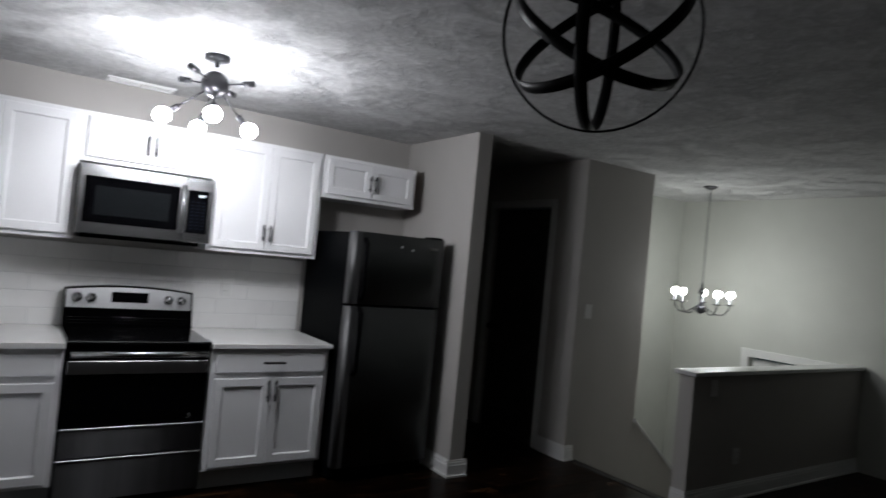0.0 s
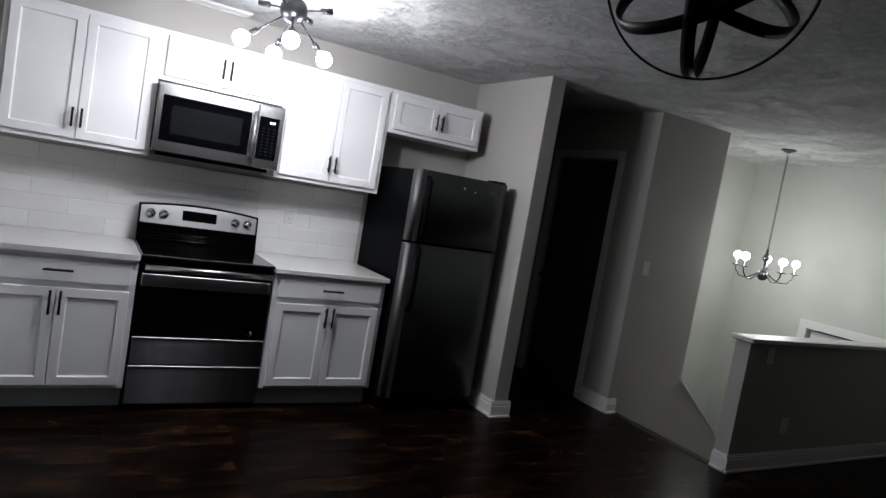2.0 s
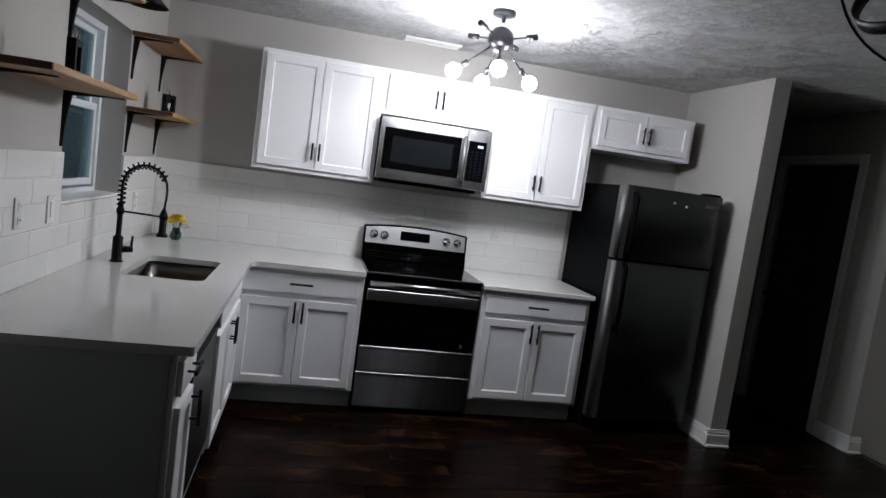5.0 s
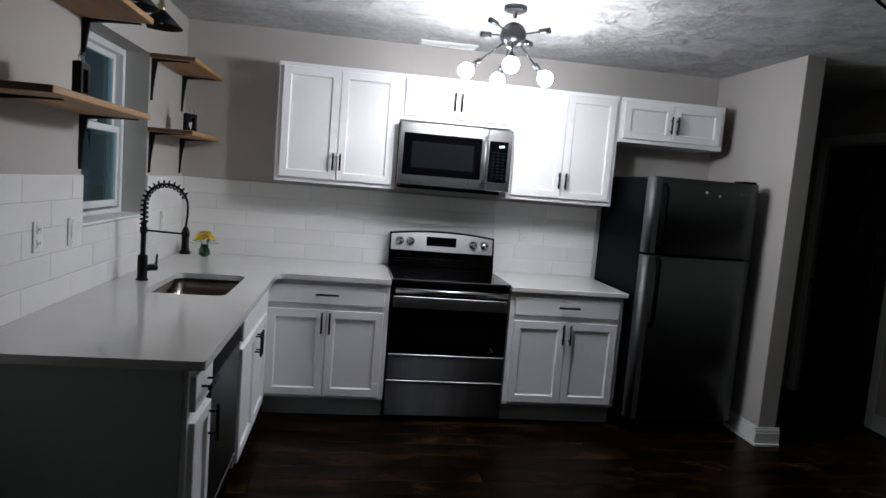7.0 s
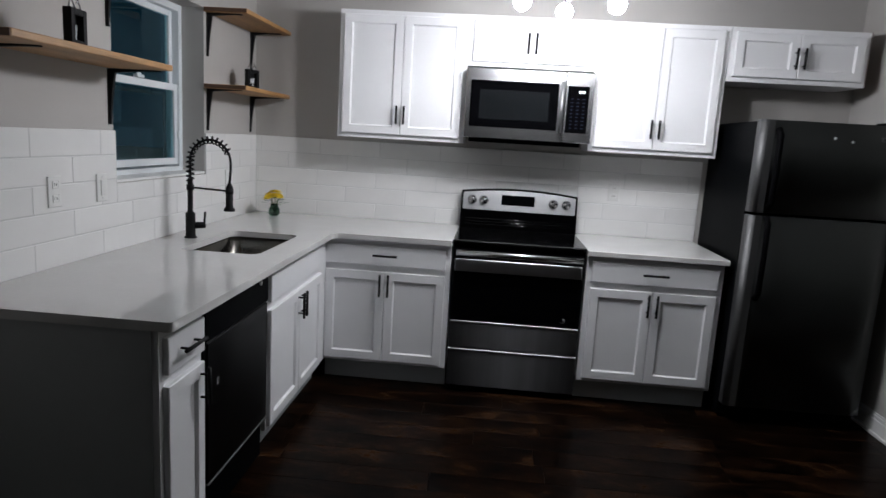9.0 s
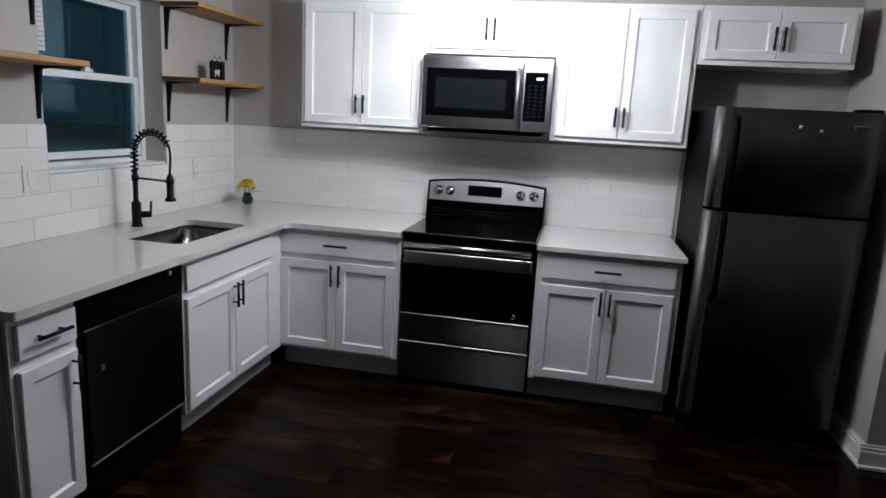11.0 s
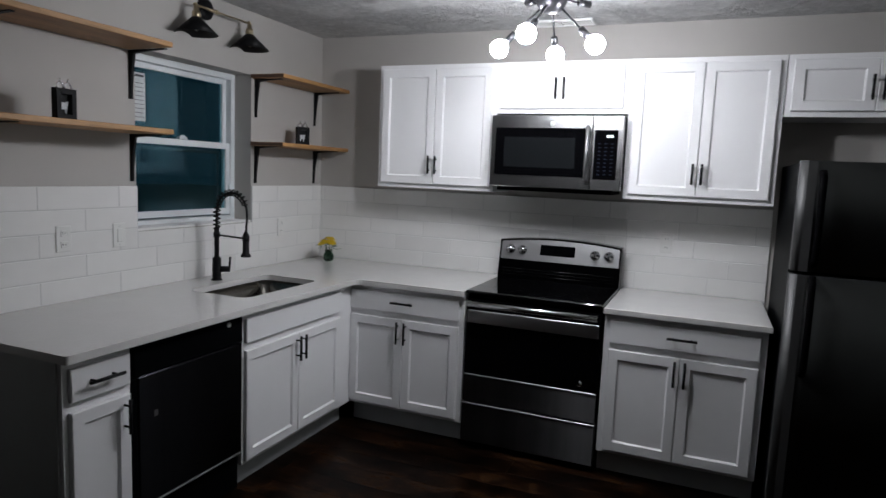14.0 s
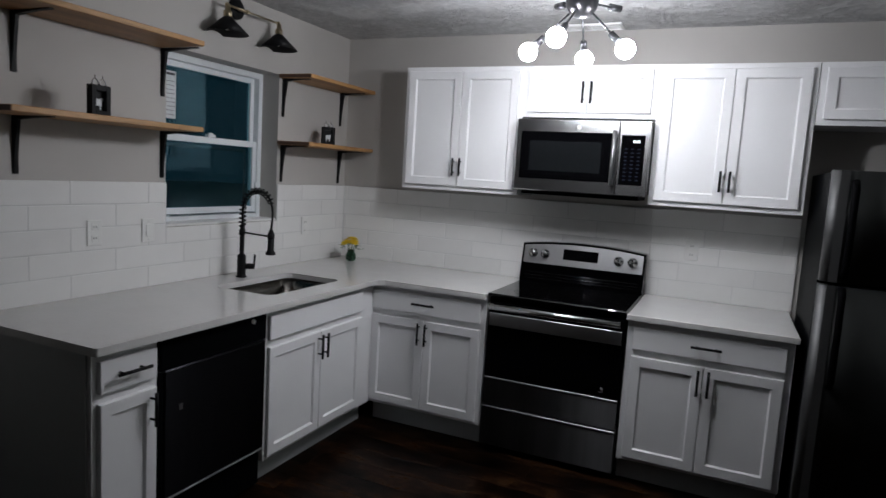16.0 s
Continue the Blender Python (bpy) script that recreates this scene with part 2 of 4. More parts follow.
def lathe(bm, profile, center=(0, 0, 0), n=20, axis=(0, 0, 1)):
    """Turns (radius, height) pairs about an axis."""
    ax = Vector(axis).normalized()
    c = Vector(center)
    keep = [(max(r, 1e-4), h) for r, h in profile]
    u = ax.orthogonal().normalized()
    w = ax.cross(u)
    rings = [[bm.verts.new(c + ax * h + r * (math.cos(t) * u + math.sin(t) * w)) for t in (2 * math.pi * k / n for k in range(n))] for r, h in keep]
    for a, b in zip(rings, rings[1:]):
        for k in range(n):
            f = bm.faces.new((a[k], a[(k + 1) % n], b[(k + 1) % n], b[k]))
            f.smooth = True
    bm.faces.new(rings[0][::-1])
    bm.faces.new(rings[-1])
    return bm


def ball(bm, c, r, n=14):
    return lathe(bm, [(r * math.sin(math.pi * k / n), -r * math.cos(math.pi * k / n)) for k in range(n + 1)], c, n=20)


def part(name, bm, mat, parent=None, label="", kind="", category="", group=""):
    me = bpy.data.meshes.new(name)
    bmesh.ops.recalc_face_normals(bm, faces=bm.faces[:])
    bm.to_mesh(me)
    bm.free()
    me.materials.append(mat)
    ob = new(name, me)
    ob.parent = parent
    return tagged(ob, label, category, group, kind)


def thing(name, at, label, category, group="", rz=0.0):
    ob = new(name)
    ob.empty_display_size = 0.1
    ob.matrix_basis = pose(*at, 0, 0, rz)
    return tagged(ob, label, category, group)


def structure(name, bm, mat, label="", parent=None):
    return part(name, bm, mat, parent, label, kind="structure")


def wall_with_hole(bm, axis, c0, c1, a0, a1, z0, z1, h0, h1, k0, k1):
    """A wall of thickness c0..c1 across axis, from a0 to a1, with an opening h0..h1, k0..k1."""
    rows = [(a0, h0, z0, z1), (h1, a1, z0, z1), (h0, h1, z0, k0), (h0, h1, k1, z1)]
    for p, q, r, s in rows:
        if q - p > 1e-4 and s - r > 1e-4:
            if axis == "x":
                box(bm, c0, c1, p, q, r, s)
            else:
                box(bm, p, q, c0, c1, r, s)
    return bm


# ---- structure ----
X_STUB, Y_STUB = 3.845, -0.955
X_W2, Y_W2 = 5.0, -0.93
X_FRONT = 7.55
Y_BACK = -8.6
LOW = -1.25
W_Y0, W_Y1, W_Z0, W_Z1 = -1.64, -0.775, 1.195, 2.097

bm = boxes((-0.15, X_W2, Y_BACK, 3.0, -0.12, -0.012), (X_W2, 5.07, Y_BACK, 0.0, -0.12, -0.012), (5.07, X_FRONT + 0.9, Y_BACK, -2.0, -0.12, -0.012))
floor = structure("floor", bm, FLOORDARK, "dark walnut plank floor, half glossy")
bm = boxes((-0.21, 8.5, Y_BACK - 0.15, 3.1, CEIL, CEIL + 0.1))
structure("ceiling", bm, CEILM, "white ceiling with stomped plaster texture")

bm = bmesh.new()
wall_with_hole(bm, "x", -0.21, 0.0, -3.4, 0.0, -0.12, CEIL, W_Y0, W_Y1, W_Z0, W_Z1)
structure("wall_west", bm, WALL, "greige painted wall with a window opening")
# unseen wall run, dark so that it bounces little light
structure("wall_west_living", boxes((-0.21, 0.0, Y_BACK, -3.4, -0.12, CEIL)), SHADEWALL, "unseen living room wall, kept dark to cut bounce light")
structure("wall_north", boxes((-0.15, X_STUB, 0.0, 0.12, -0.12, CEIL)), WALL, "greige painted kitchen wall")
structure("wall_stub", boxes((X_STUB, X_STUB + 0.12, Y_STUB, 3.0, -0.12, CEIL), bevel=0.0), WALL, "greige painted short wall beside the fridge")
# hall end coloured dark in place of the hall's shade
structure("wall_hall_end", boxes((X_STUB, X_W2 + 0.12, 3.0, 3.12, -0.12, CEIL)), SHADEWALL, "hall end wall, with the hall's shade in its colour")
HD0, HD1 = -0.545, 0.23
bm = bmesh.new()
wall_with_hole(bm, "x", X_W2, X_W2 + 0.12, Y_W2, 3.0, -0.12, CEIL, HD0, HD1, -0.0121, 2.08)
structure("wall_hall_east", bm, WALL, "greige painted hall wall with a door")
structure("wall_behind_door", boxes((X_W2 + 0.7, X_W2 + 0.8, -0.81, 3.0, -0.12, CEIL)), WALL, "greige painted closet wall")
# unseen closing wall, dark to hold the bounce light down
structure("wall_south", boxes((-0.15, X_FRONT + 0.9, Y_BACK - 0.12, Y_BACK, -0.12, CEIL)), SHADEWALL, "unseen living room wall, kept dark to cut bounce light")

# the wall beside the stairs and its sloping lower run
SLOPE_X0, SLOPE_X1 = 5.835, 7.0
bm = boxes((X_W2 + 0.12, SLOPE_X0, Y_W2, Y_W2 + 0.11, LOW, CEIL))
structure("wall_stair", bm, WALL, "greige painted wall beside the stairs")
bm = bmesh.new()
za, zb = 0.27, -0.69
prof = [(SLOPE_X0, LOW), (SLOPE_X1, LOW), (SLOPE_X1, zb), (SLOPE_X0, za)]
f0 = [bm.verts.new((x, Y_W2, z)) for x, z in prof]
f1 = [bm.verts.new((x, Y_W2 + 0.11, z)) for x, z in prof]
bm.faces.new(f0), bm.faces.new(f1[::-1])
for k in range(4):
    bm.faces.new((f0[k], f0[(k + 1) % 4], f1[(k + 1) % 4], f1[k]))
structure("wall_stair_knee", bm, WALL, "low sloping stair wall")
bm = bmesh.new()
tv = [[bm.verts.new((x, y, z + d)) for x, z in ((SLOPE_X0, za), (SLOPE_X1, zb))] for y, d in ((Y_W2 - 0.02, 0.0), (Y_W2 - 0.02, 0.025), (Y_W2 + 0.13, 0.025), (Y_W2 + 0.13, 0.0))]
for k in range(4):
    a, b = tv[k], tv[(k + 1) % 4]
    bm.faces.new((a[0], a[1], b[1], b[0]))
bm.faces.new([t[0] for t in tv]), bm.faces.new([t[1] for t in tv])
structure("trim", bm, TRIMM, "white sloping cap on the stair wall")

# the entry hall
ENTRY_Y = -0.02
structure("wall_entry_side", boxes((X_W2 + 0.8, X_FRONT, ENTRY_Y, ENTRY_Y + 0.12, LOW, CEIL)), ENTRY, "pale entry wall lit by the chandelier")
DOOR_Y0, DOOR_Y1, DOOR_Z = -1.86, -0.95, 0.84
bm = bmesh.new()
wall_with_hole(bm, "x", X_FRONT, X_FRONT + 0.14, Y_BACK, ENTRY_Y + 0.12, LOW, CEIL, DOOR_Y0, DOOR_Y1, LOW, DOOR_Z)
structure("wall_front", bm, ENTRY, "pale front wall round the entry door")
structure("entry_floor", boxes((5.04, X_FRONT, -3.2, ENTRY_Y, LOW - 0.1, LOW)), GROUT, "grey tiled entry floor")
structure("wall_entry_under", boxes((5.07, X_FRONT, -2.0, -1.9, LOW, -0.02)), ENTRY, "pale wall under the half wall")

HW_X0, HW_Y0, HW_Y1, HW_Z = 5.06, -2.012, -1.90, 0.903
hw = structure("half_wall", boxes((HW_X0, X_FRONT, HW_Y0, HW_Y1, -0.012, HW_Z)), WALL, "greige half wall that guards the stairs")
structure("half_wall_cap", boxes((HW_X0 - 0.03, X_FRONT, HW_Y0 - 0.03, HW_Y1 + 0.03, HW_Z, HW_Z + 0.03), bevel=0.005), TRIMM, "glossy white cap on the half wall")

# stairs down to the entry
bm = bmesh.new()
for k in range(6):
    box(bm, 5.07 + 0.26 * k, 5.07 + 0.26 * (k + 1), HW_Y1 + 0.0, Y_W2 - 0.002, LOW, -0.19 * (k + 1), bevel=0.0)
structure("stairs", bm, CARPET, "carpeted stairs down to the entry")
structure("stair_nosing", boxes((5.04, 5.1, HW_Y1, Y_W2 - 0.002, -0.03, 0.004), bevel=0.006), FLOORDARK, "dark wooden edge of the top step")


def baseboard(name, x0, y0, x1, y1, nx, ny):
    """A trim board along a wall whose face looks towards (nx, ny)."""
    bm = bmesh.new()
    for t, z0, z1 in ((0.027, 0.0, 0.017), (0.016, 0.017, 0.088), (0.012, 0.088, 0.108), (0.007, 0.108, 0.122)):
        xs = sorted((x0, x1 + nx * t if x0 == x1 else x1))
        ys = sorted((y0, y1 + ny * t if y0 == y1 else y1))
        box(bm, xs[0], xs[1], ys[0], ys[1], z0, z1, bevel=0.002)
    return structure(name, bm, TRIMM, "white moulded baseboard")


baseboard("baseboard", X_STUB - 0.027, Y_STUB, X_STUB + 0.147, Y_STUB, 0, -1)
baseboard("baseboard", X_STUB, Y_STUB, X_STUB, -0.02, -1, 0)
baseboard("baseboard", X_STUB + 0.12, Y_STUB, X_STUB + 0.12, 2.98, 1, 0)
baseboard("baseboard", X_W2 - 0.016, Y_W2, X_W2 + 0.09, Y_W2, 0, -1)
baseboard("baseboard", X_W2, Y_W2, X_W2, HD0 - 0.075, -1, 0)
baseboard("baseboard", HW_X0 - 0.016, HW_Y0, X_FRONT, HW_Y0, 0, -1)
baseboard("baseboard", HW_X0, HW_Y0, HW_X0, HW_Y1, -1, 0)
baseboard("baseboard", 0.0, Y_BACK, 0.0, -2.66, 1, 0)


# ---- doors ----
def panel_door(name, at, w, h, rz, mat, label, panels, knob_x):
    """A panelled door leaf; local x along the width, its face looks to local -y."""
    t = thing(name, at, label, "door", rz=rz)
    bm = bmesh.new()
    box(bm, 0, w, -0.016, 0.02, 0, h, bevel=0.002)
    part("door_leaf", bm, mat, t)
    for x0, x1, z0, z1 in panels:
        bm = bmesh.new()
        for p, q in ((x0, x0 + 0.015), (x1 - 0.015, x1)):
            box(bm, p, q, -0.026, -0.016, z0, z1, bevel=0.003)
        for p, q in ((z0, z0 + 0.015), (z1 - 0.015, z1)):
            box(bm, x0 + 0.015, x1 - 0.015, -0.026, -0.016, p, q, bevel=0.003)
        box(bm, x0 + 0.045, x1 - 0.045, -0.024, -0.016, z0 + 0.045, z1 - 0.045, bevel=0.005)
        part("door_panel", bm, mat, t)
    bm = bmesh.new()
    lathe(bm, [(0.03, 0), (0.03, 0.006), (0.012, 0.01), (0.012, 0.035), (0.026, 0.045), (0.03, 0.06), (0.02, 0.073), (0.0, 0.075)], (knob_x, -0.016, 0.95), axis=(0, -1, 0))
    part("door_knob", bm, BLACKM, t, "black round door knob")
    t["kind"] = "structure"
    return t


w = HD1 - HD0 - 0.03
six = [(0.1, w / 2 - 0.04, 0.2, 0.82), (w / 2 + 0.04, w - 0.1, 0.2, 0.82), (0.1, w / 2 - 0.04, 0.95, 1.55), (w / 2 + 0.04, w - 0.1, 0.95, 1.55), (0.1, w / 2 - 0.04, 1.66, 1.9), (w / 2 + 0.04, w - 0.1, 1.66, 1.9)]
panel_door("door_1", (X_W2 + 0.04, HD1 - 0.015, 0.006), w, 2.06, -90, DARKDOOR, "dark six-panel hall door, closed", six, 0.07)
bm = boxes((X_W2 - 0.016, X_W2, HD0 - 0.07, HD0, 0, 2.15), (X_W2 - 0.016, X_W2, HD1, HD1 + 0.07, 0, 2.15), (X_W2 - 0.016, X_W2, HD0, HD1, 2.08, 2.15), bevel=0.003)
structure("door_casing", bm, TRIMM, "white door casing in the hall")

w = DOOR_Y1 - DOOR_Y0 - 0.03
panel_door("door_2", (X_FRONT + 0.06, DOOR_Y1 - 0.015, LOW + 0.01), w, DOOR_Z - LOW - 0.03, -90, TRIMM, "white panelled front door, closed", [(0.12, w - 0.12, 0.2, 0.9), (0.12, w - 0.12, 1.05, 1.85)], 0.07)
bm = boxes((X_FRONT - 0.02, X_FRONT, DOOR_Y0 - 0.08, DOOR_Y0, LOW, DOOR_Z + 0.08), (X_FRONT - 0.02, X_FRONT, DOOR_Y1, DOOR_Y1 + 0.08, LOW, DOOR_Z + 0.08), (X_FRONT - 0.02, X_FRONT, DOOR_Y0, DOOR_Y1, DOOR_Z, DOOR_Z + 0.08), bevel=0.003)
structure("door_casing", bm, TRIMM, "white front door casing")

# ---- window ----
win = thing("window_1", (-0.055, (W_Y0 + W_Y1) / 2, W_Z0), "white vinyl single-hung window over the sink, night outside", "window")
win["kind"] = "structure"
yc = (W_Y0 + W_Y1) / 2
hw2 = (W_Y1 - W_Y0) / 2
H = W_Z1 - W_Z0


def ring_frame(bm, x0, x1, y0, y1, z0, z1, wd, bevel=0.002):
    box(bm, x0, x1, y0, y0 + wd, z0, z1, bevel)
    box(bm, x0, x1, y1 - wd, y1, z0, z1, bevel)
    box(bm, x0, x1, y0 + wd, y1 - wd, z0, z0 + wd, bevel)
    box(bm, x0, x1, y0 + wd, y1 - wd, z1 - wd, z1, bevel)
    return bm


part("window_frame", ring_frame(bmesh.new(), -0.15, -0.07, -hw2, hw2, 0.0, H, 0.035), VINYL, win)
part("upper_sash", ring_frame(bmesh.new(), -0.135, -0.11, -hw2 + 0.03, hw2 - 0.03, H / 2 + 0.01 - 0.015, H - 0.03, 0.035), VINYL, win)
part("lower_sash", ring_frame(bmesh.new(), -0.108, -0.082, -hw2 + 0.03, hw2 - 0.03, 0.045, H / 2 + 0.01 + 0.02, 0.036), VINYL, win)
part("sash_lock", boxes((-0.085, -0.06, -0.03, 0.03, H / 2 + 0.01 + 0.02, H / 2 + 0.01 + 0.035), (-0.08, -0.07, -0.012, 0.02, H / 2 + 0.01 + 0.035, H / 2 + 0.01 + 0.045), bevel=0.002), VINYL, win)
part("sash_latch", boxes((-0.08, -0.065, hw2 - 0.05, hw2 - 0.03, 0.19, 0.23), bevel=0.002), VINYL, win)
PANE = glass_mat("window_glass", (0.45, 0.82, 0.92), 0.0, 1.52)
g1 = part("pane", boxes((-0.125, -0.121, -hw2 + 0.06, hw2 - 0.06, H / 2 + 0.01 + 0.015, H - 0.06)), PANE, win)
g2 = part("pane", boxes((-0.098, -0.094, -hw2 + 0.06, hw2 - 0.06, 0.075, H / 2 + 0.01 - 0.012)), PANE, win)
PANE.node_tree.nodes["Principled BSDF"].inputs["Specular Tint"].default_value = (0.45, 0.85, 1.0, 1)
g1.visible_shadow = g2.visible_shadow = False
part("sticker", boxes((-0.1205, -0.1195, -hw2 + 0.11, -hw2 + 0.224, H / 2 + 0.01 + 0.1, H - 0.09)), PRINTM, win, "pale paper sticker on the glass")
part("screen_frame", ring_frame(bmesh.new(), -0.142, -0.136, -hw2 + 0.07, hw2 - 0.07, 0.06, H / 2 - 0.02, 0.018), GUN, win, "grey outer insect screen frame")
part("sticker_print", boxes(*[(-0.1195, -0.119, -hw2 + 0.12, -hw2 + 0.214, H / 2 + 0.13 + 0.022 * k, H / 2 + 0.1325 + 0.022 * k) for k in range(9)], (-0.1195, -0.119, -hw2 + 0.12, -hw2 + 0.214, H - 0.112, H - 0.1)), GUN, win, "dark printed lines")
structure("window_sill", boxes((-0.124, 0.004, W_Y0 + 0.001, W_Y1 - 0.001, W_Z0, W_Z0 + 0.012), bevel=0.002), TRIMM, "white painted window sill")

# outside
structure("ground", boxes((-60, -0.22, -60, 60, -1.3, -1.2)), NIGHTM, "dark lawn at night")
hs = thing("neighbouring_house", (-9, -1.2, -1.2), "dim blue-grey sided house at night", "house")
bm = bmesh.new()
for k in range(22):
    box(bm, -3, 0.0 - 0.006 * (k % 2), -7, 7, 0.2 * k, 0.2 * k + 0.19)
part("wall", bm, SIDING, hs)
bm = bmesh.new()
rv = [bm.verts.new(p) for p in ((-3.4, -7.4, 4.4), (0.4, -7.4, 4.4), (-1.5, -7.4, 6.0), (-3.4, 7.4, 4.4), (0.4, 7.4, 4.4), (-1.5, 7.4, 6.0))]
for f in ((0, 1, 2), (5, 4, 3), (0, 3, 4, 1), (1, 4, 5, 2), (2, 5, 3, 0)):
    bm.faces.new([rv[i] for i in f])
part("roof", bm, DARKDOOR, hs)


# ---- cabinets ----
def shaker(t, name, x0, x1, z0, z1, y, rail=0.056, th=0.02):
    """A shaker front: a sunk panel with mitred stiles and rails, sloped inside, that stand proud towards -y; its back lies at y."""
    f = y - th
    low = y - th * 0.45
    bm = bmesh.new()
    box(bm, x0 + rail - 0.004, x1 - rail + 0.004, low, y - 0.0012, z0 + rail - 0.004, z1 - rail + 0.004)
    d = part(name, bm, CAB, t)
    profile = ((0.0, y - 0.001), (0.0, f + 0.003), (0.003, f), (rail - 0.008, f), (rail - 0.001, low - 0.001), (rail - 0.001, y - 0.001))
    ends = {"stile": (((x0, z0), (1, 1), (x0, z1), (1, -1)), ((x1, z0), (-1, 1), (x1, z1), (-1, -1))),
            "rail": (((x0, z0), (1, 1), (x1, z0), (-1, 1)), ((x0, z1), (1, -1), (x1, z1), (-1, -1)))}
    for kind_, pieces in ends.items():
        for p, dp, q, dq in pieces:
            bm = bmesh.new()
            ra = [bm.verts.new((p[0] + dp[0] * o, yy, p[1] + dp[1] * o)) for o, yy in profile]
            rb = [bm.verts.new((q[0] + dq[0] * o, yy, q[1] + dq[1] * o)) for o, yy in profile]
            for k in range(6):
                bm.faces.new((ra[k], ra[(k + 1) % 6], rb[(k + 1) % 6], rb[k]))
            bm.faces.new(ra), bm.faces.new(rb[::-1])
            part(kind_, bm, CAB, d)
    return d


def bar_handle(parent, x, z, y, length, upright):
    bm = bmesh.new()
    h = length / 2
    a, b = ((x, y - 0.03, z - h), (x, y - 0.03, z + h)) if upright else ((x - h, y - 0.03, z), (x + h, y - 0.03, z))
    tube(bm, [a, b], 0.0066, 10)
    for s in (-0.62, 0.62):
        c = (x, y, z + s * h) if upright else (x + s * h, y, z)
        tube(bm, [c, (c[0], y - 0.03, c[2])], 0.0045, 8)
    return part("handle", bm, BLACKM, parent, "matte black bar handle")


def front(t, name, x0, x1, z0, z1, y, handle=None, flat=False):
    if flat:
        d = part(name, boxes((x0, x1, y - 0.02, y - 0.001, z0, z1), bevel=0.003), CAB, t)
    else:
        d = shaker(t, name, x0, x1, z0, z1, y)
    if handle:
        bar_handle(d, handle[0], handle[1], y - 0.02, handle[2], handle[3])
    return d


def base_cabinet(name, at, w, depth, rz, label, doors=2, end_panel=False, drawer_handle=True, frame_l=0.03, frame_r=0.03, handle_side=1, open_top=False):
    t = thing(name, at, label, "kitchen cabinet", "base cabinets under the worktop", rz)
    f = -depth
    if open_top:
        part("body", boxes((0.0, w, f, -0.02, 0.128, 0.66)), CAB, t)
        part("face_frame", boxes((0.0, w, f, f + 0.02, 0.661, 0.869)), CAB, t)
    else:
        part("body", boxes((0.0, w, f, -0.02, 0.128, 0.869)), CAB, t)
    # grey, not cabinet white: the recess shade is in the kick's colour
    part("toe_kick", boxes((0.0, w, f + 0.07, f + 0.085, 0.0, 0.127)), CABSIDE, t, "toe kick, recess shade put in as grey")
    x0, x1 = frame_l, w - frame_r
    front(t, "drawer_front", x0, x1, 0.722, 0.84, f, ((x0 + x1) / 2, 0.785, 0.14, False) if drawer_handle else None, flat=True)
    if doors == 2:
        m = (x0 + x1) / 2
        front(t, "door", x0, m - 0.002, 0.148, 0.686, f, (m - 0.024, 0.61, 0.13, True))
        front(t, "door", m + 0.002, x1, 0.148, 0.686, f, (m + 0.024, 0.61, 0.13, True))
    else:
        front(t, "door", x0, x1, 0.148, 0.686, f, (x1 - 0.03 if handle_side > 0 else x0 + 0.03, 0.61, 0.13, True))
    return t


def wall_cabinet(name, at, w, h, label, hz=0.12, side=None):
    t = thing(name, at, label, "kitchen cabinet", "wall cabinets over the worktop")
    f = -0.315
    part("body", boxes((0.0, w, f, -0.002, 0.0, h), bevel=0.001), CAB, t)
    if side:
        part("side_panel", boxes((w, w + 0.004, f, -0.002, 0.0, h)), WOODCAB, t, "unpainted brown side panel")
    m = w / 2
    r = 0.028
    zb, zt = 0.028, h - 0.028
    front(t, "door", r, m - 0.002, zb, zt, f, (m - 0.023, zb + hz, 0.11 if h > 0.4 else 0.12, True))
    front(t, "door", m + 0.002, w - r, zb, zt, f, (m + 0.023, zb + hz, 0.11 if h > 0.4 else 0.12, True))
    return t


FACE = 0.695
UZ0, UZ1 = 1.448, 2.21
XU0, XR0, XR1, XU3 = 0.648, 1.437, 2.195, 2.955
wall_cabinet("wall_cabinet", (XU0, 0, UZ0), XR0 - XU0 - 0.001, UZ1 - UZ0, "white two-door shaker wall cabinet beside the microwave")
wall_cabinet("wall_cabinet", (XR0, 0, 1.914), XR1 - XR0 - 0.001, UZ1 - 1.914, "short white two-door cabinet over the microwave", 0.11)
wall_cabinet("wall_cabinet", (XR1, 0, UZ0), XU3 - XR1 - 0.001, UZ1 - UZ0, "white two-door shaker wall cabinet between microwave and fridge")
wall_cabinet("wall_cabinet", (XU3 + 0.003, 0, 1.902), 0.777, UZ1 - 1.902, "short white two-door cabinet over the fridge", 0.11, side=True)

base_cabinet("base_cabinet", (0.6905, 0, 0), XR0 - 0.6955, FACE, 0, "white shaker base cabinet with a drawer, in the corner", frame_l=0.012)
base_cabinet("base_cabinet", (XR1 + 0.008, 0, 0), 2.96 - XR1 - 0.008, FACE, 0, "white shaker base cabinet with a drawer, beside the fridge")
PFACE = 0.70
base_cabinet("sink_cabinet", (0, -1.684, 0), 0.984, PFACE, 90, "white sink cabinet with two doors and a false drawer front", frame_r=0.15, frame_l=0.012, drawer_handle=False, open_top=True)
ec = base_cabinet("end_cabinet", (0, -2.580, 0), 0.272, PFACE, 90, "narrow white end cabinet with one drawer and door", doors=1, frame_l=0.02, frame_r=0.012)
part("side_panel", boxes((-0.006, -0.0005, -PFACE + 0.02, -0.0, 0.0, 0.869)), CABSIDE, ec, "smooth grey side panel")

# ---- worktops ----
SX0, SX1, SY0, SY1 = 0.228, 0.602, -1.535, -0.915
CZ0, CZ1 = 0.871, 0.901
EDGE_X, EDGE_Y = 0.752, -0.735


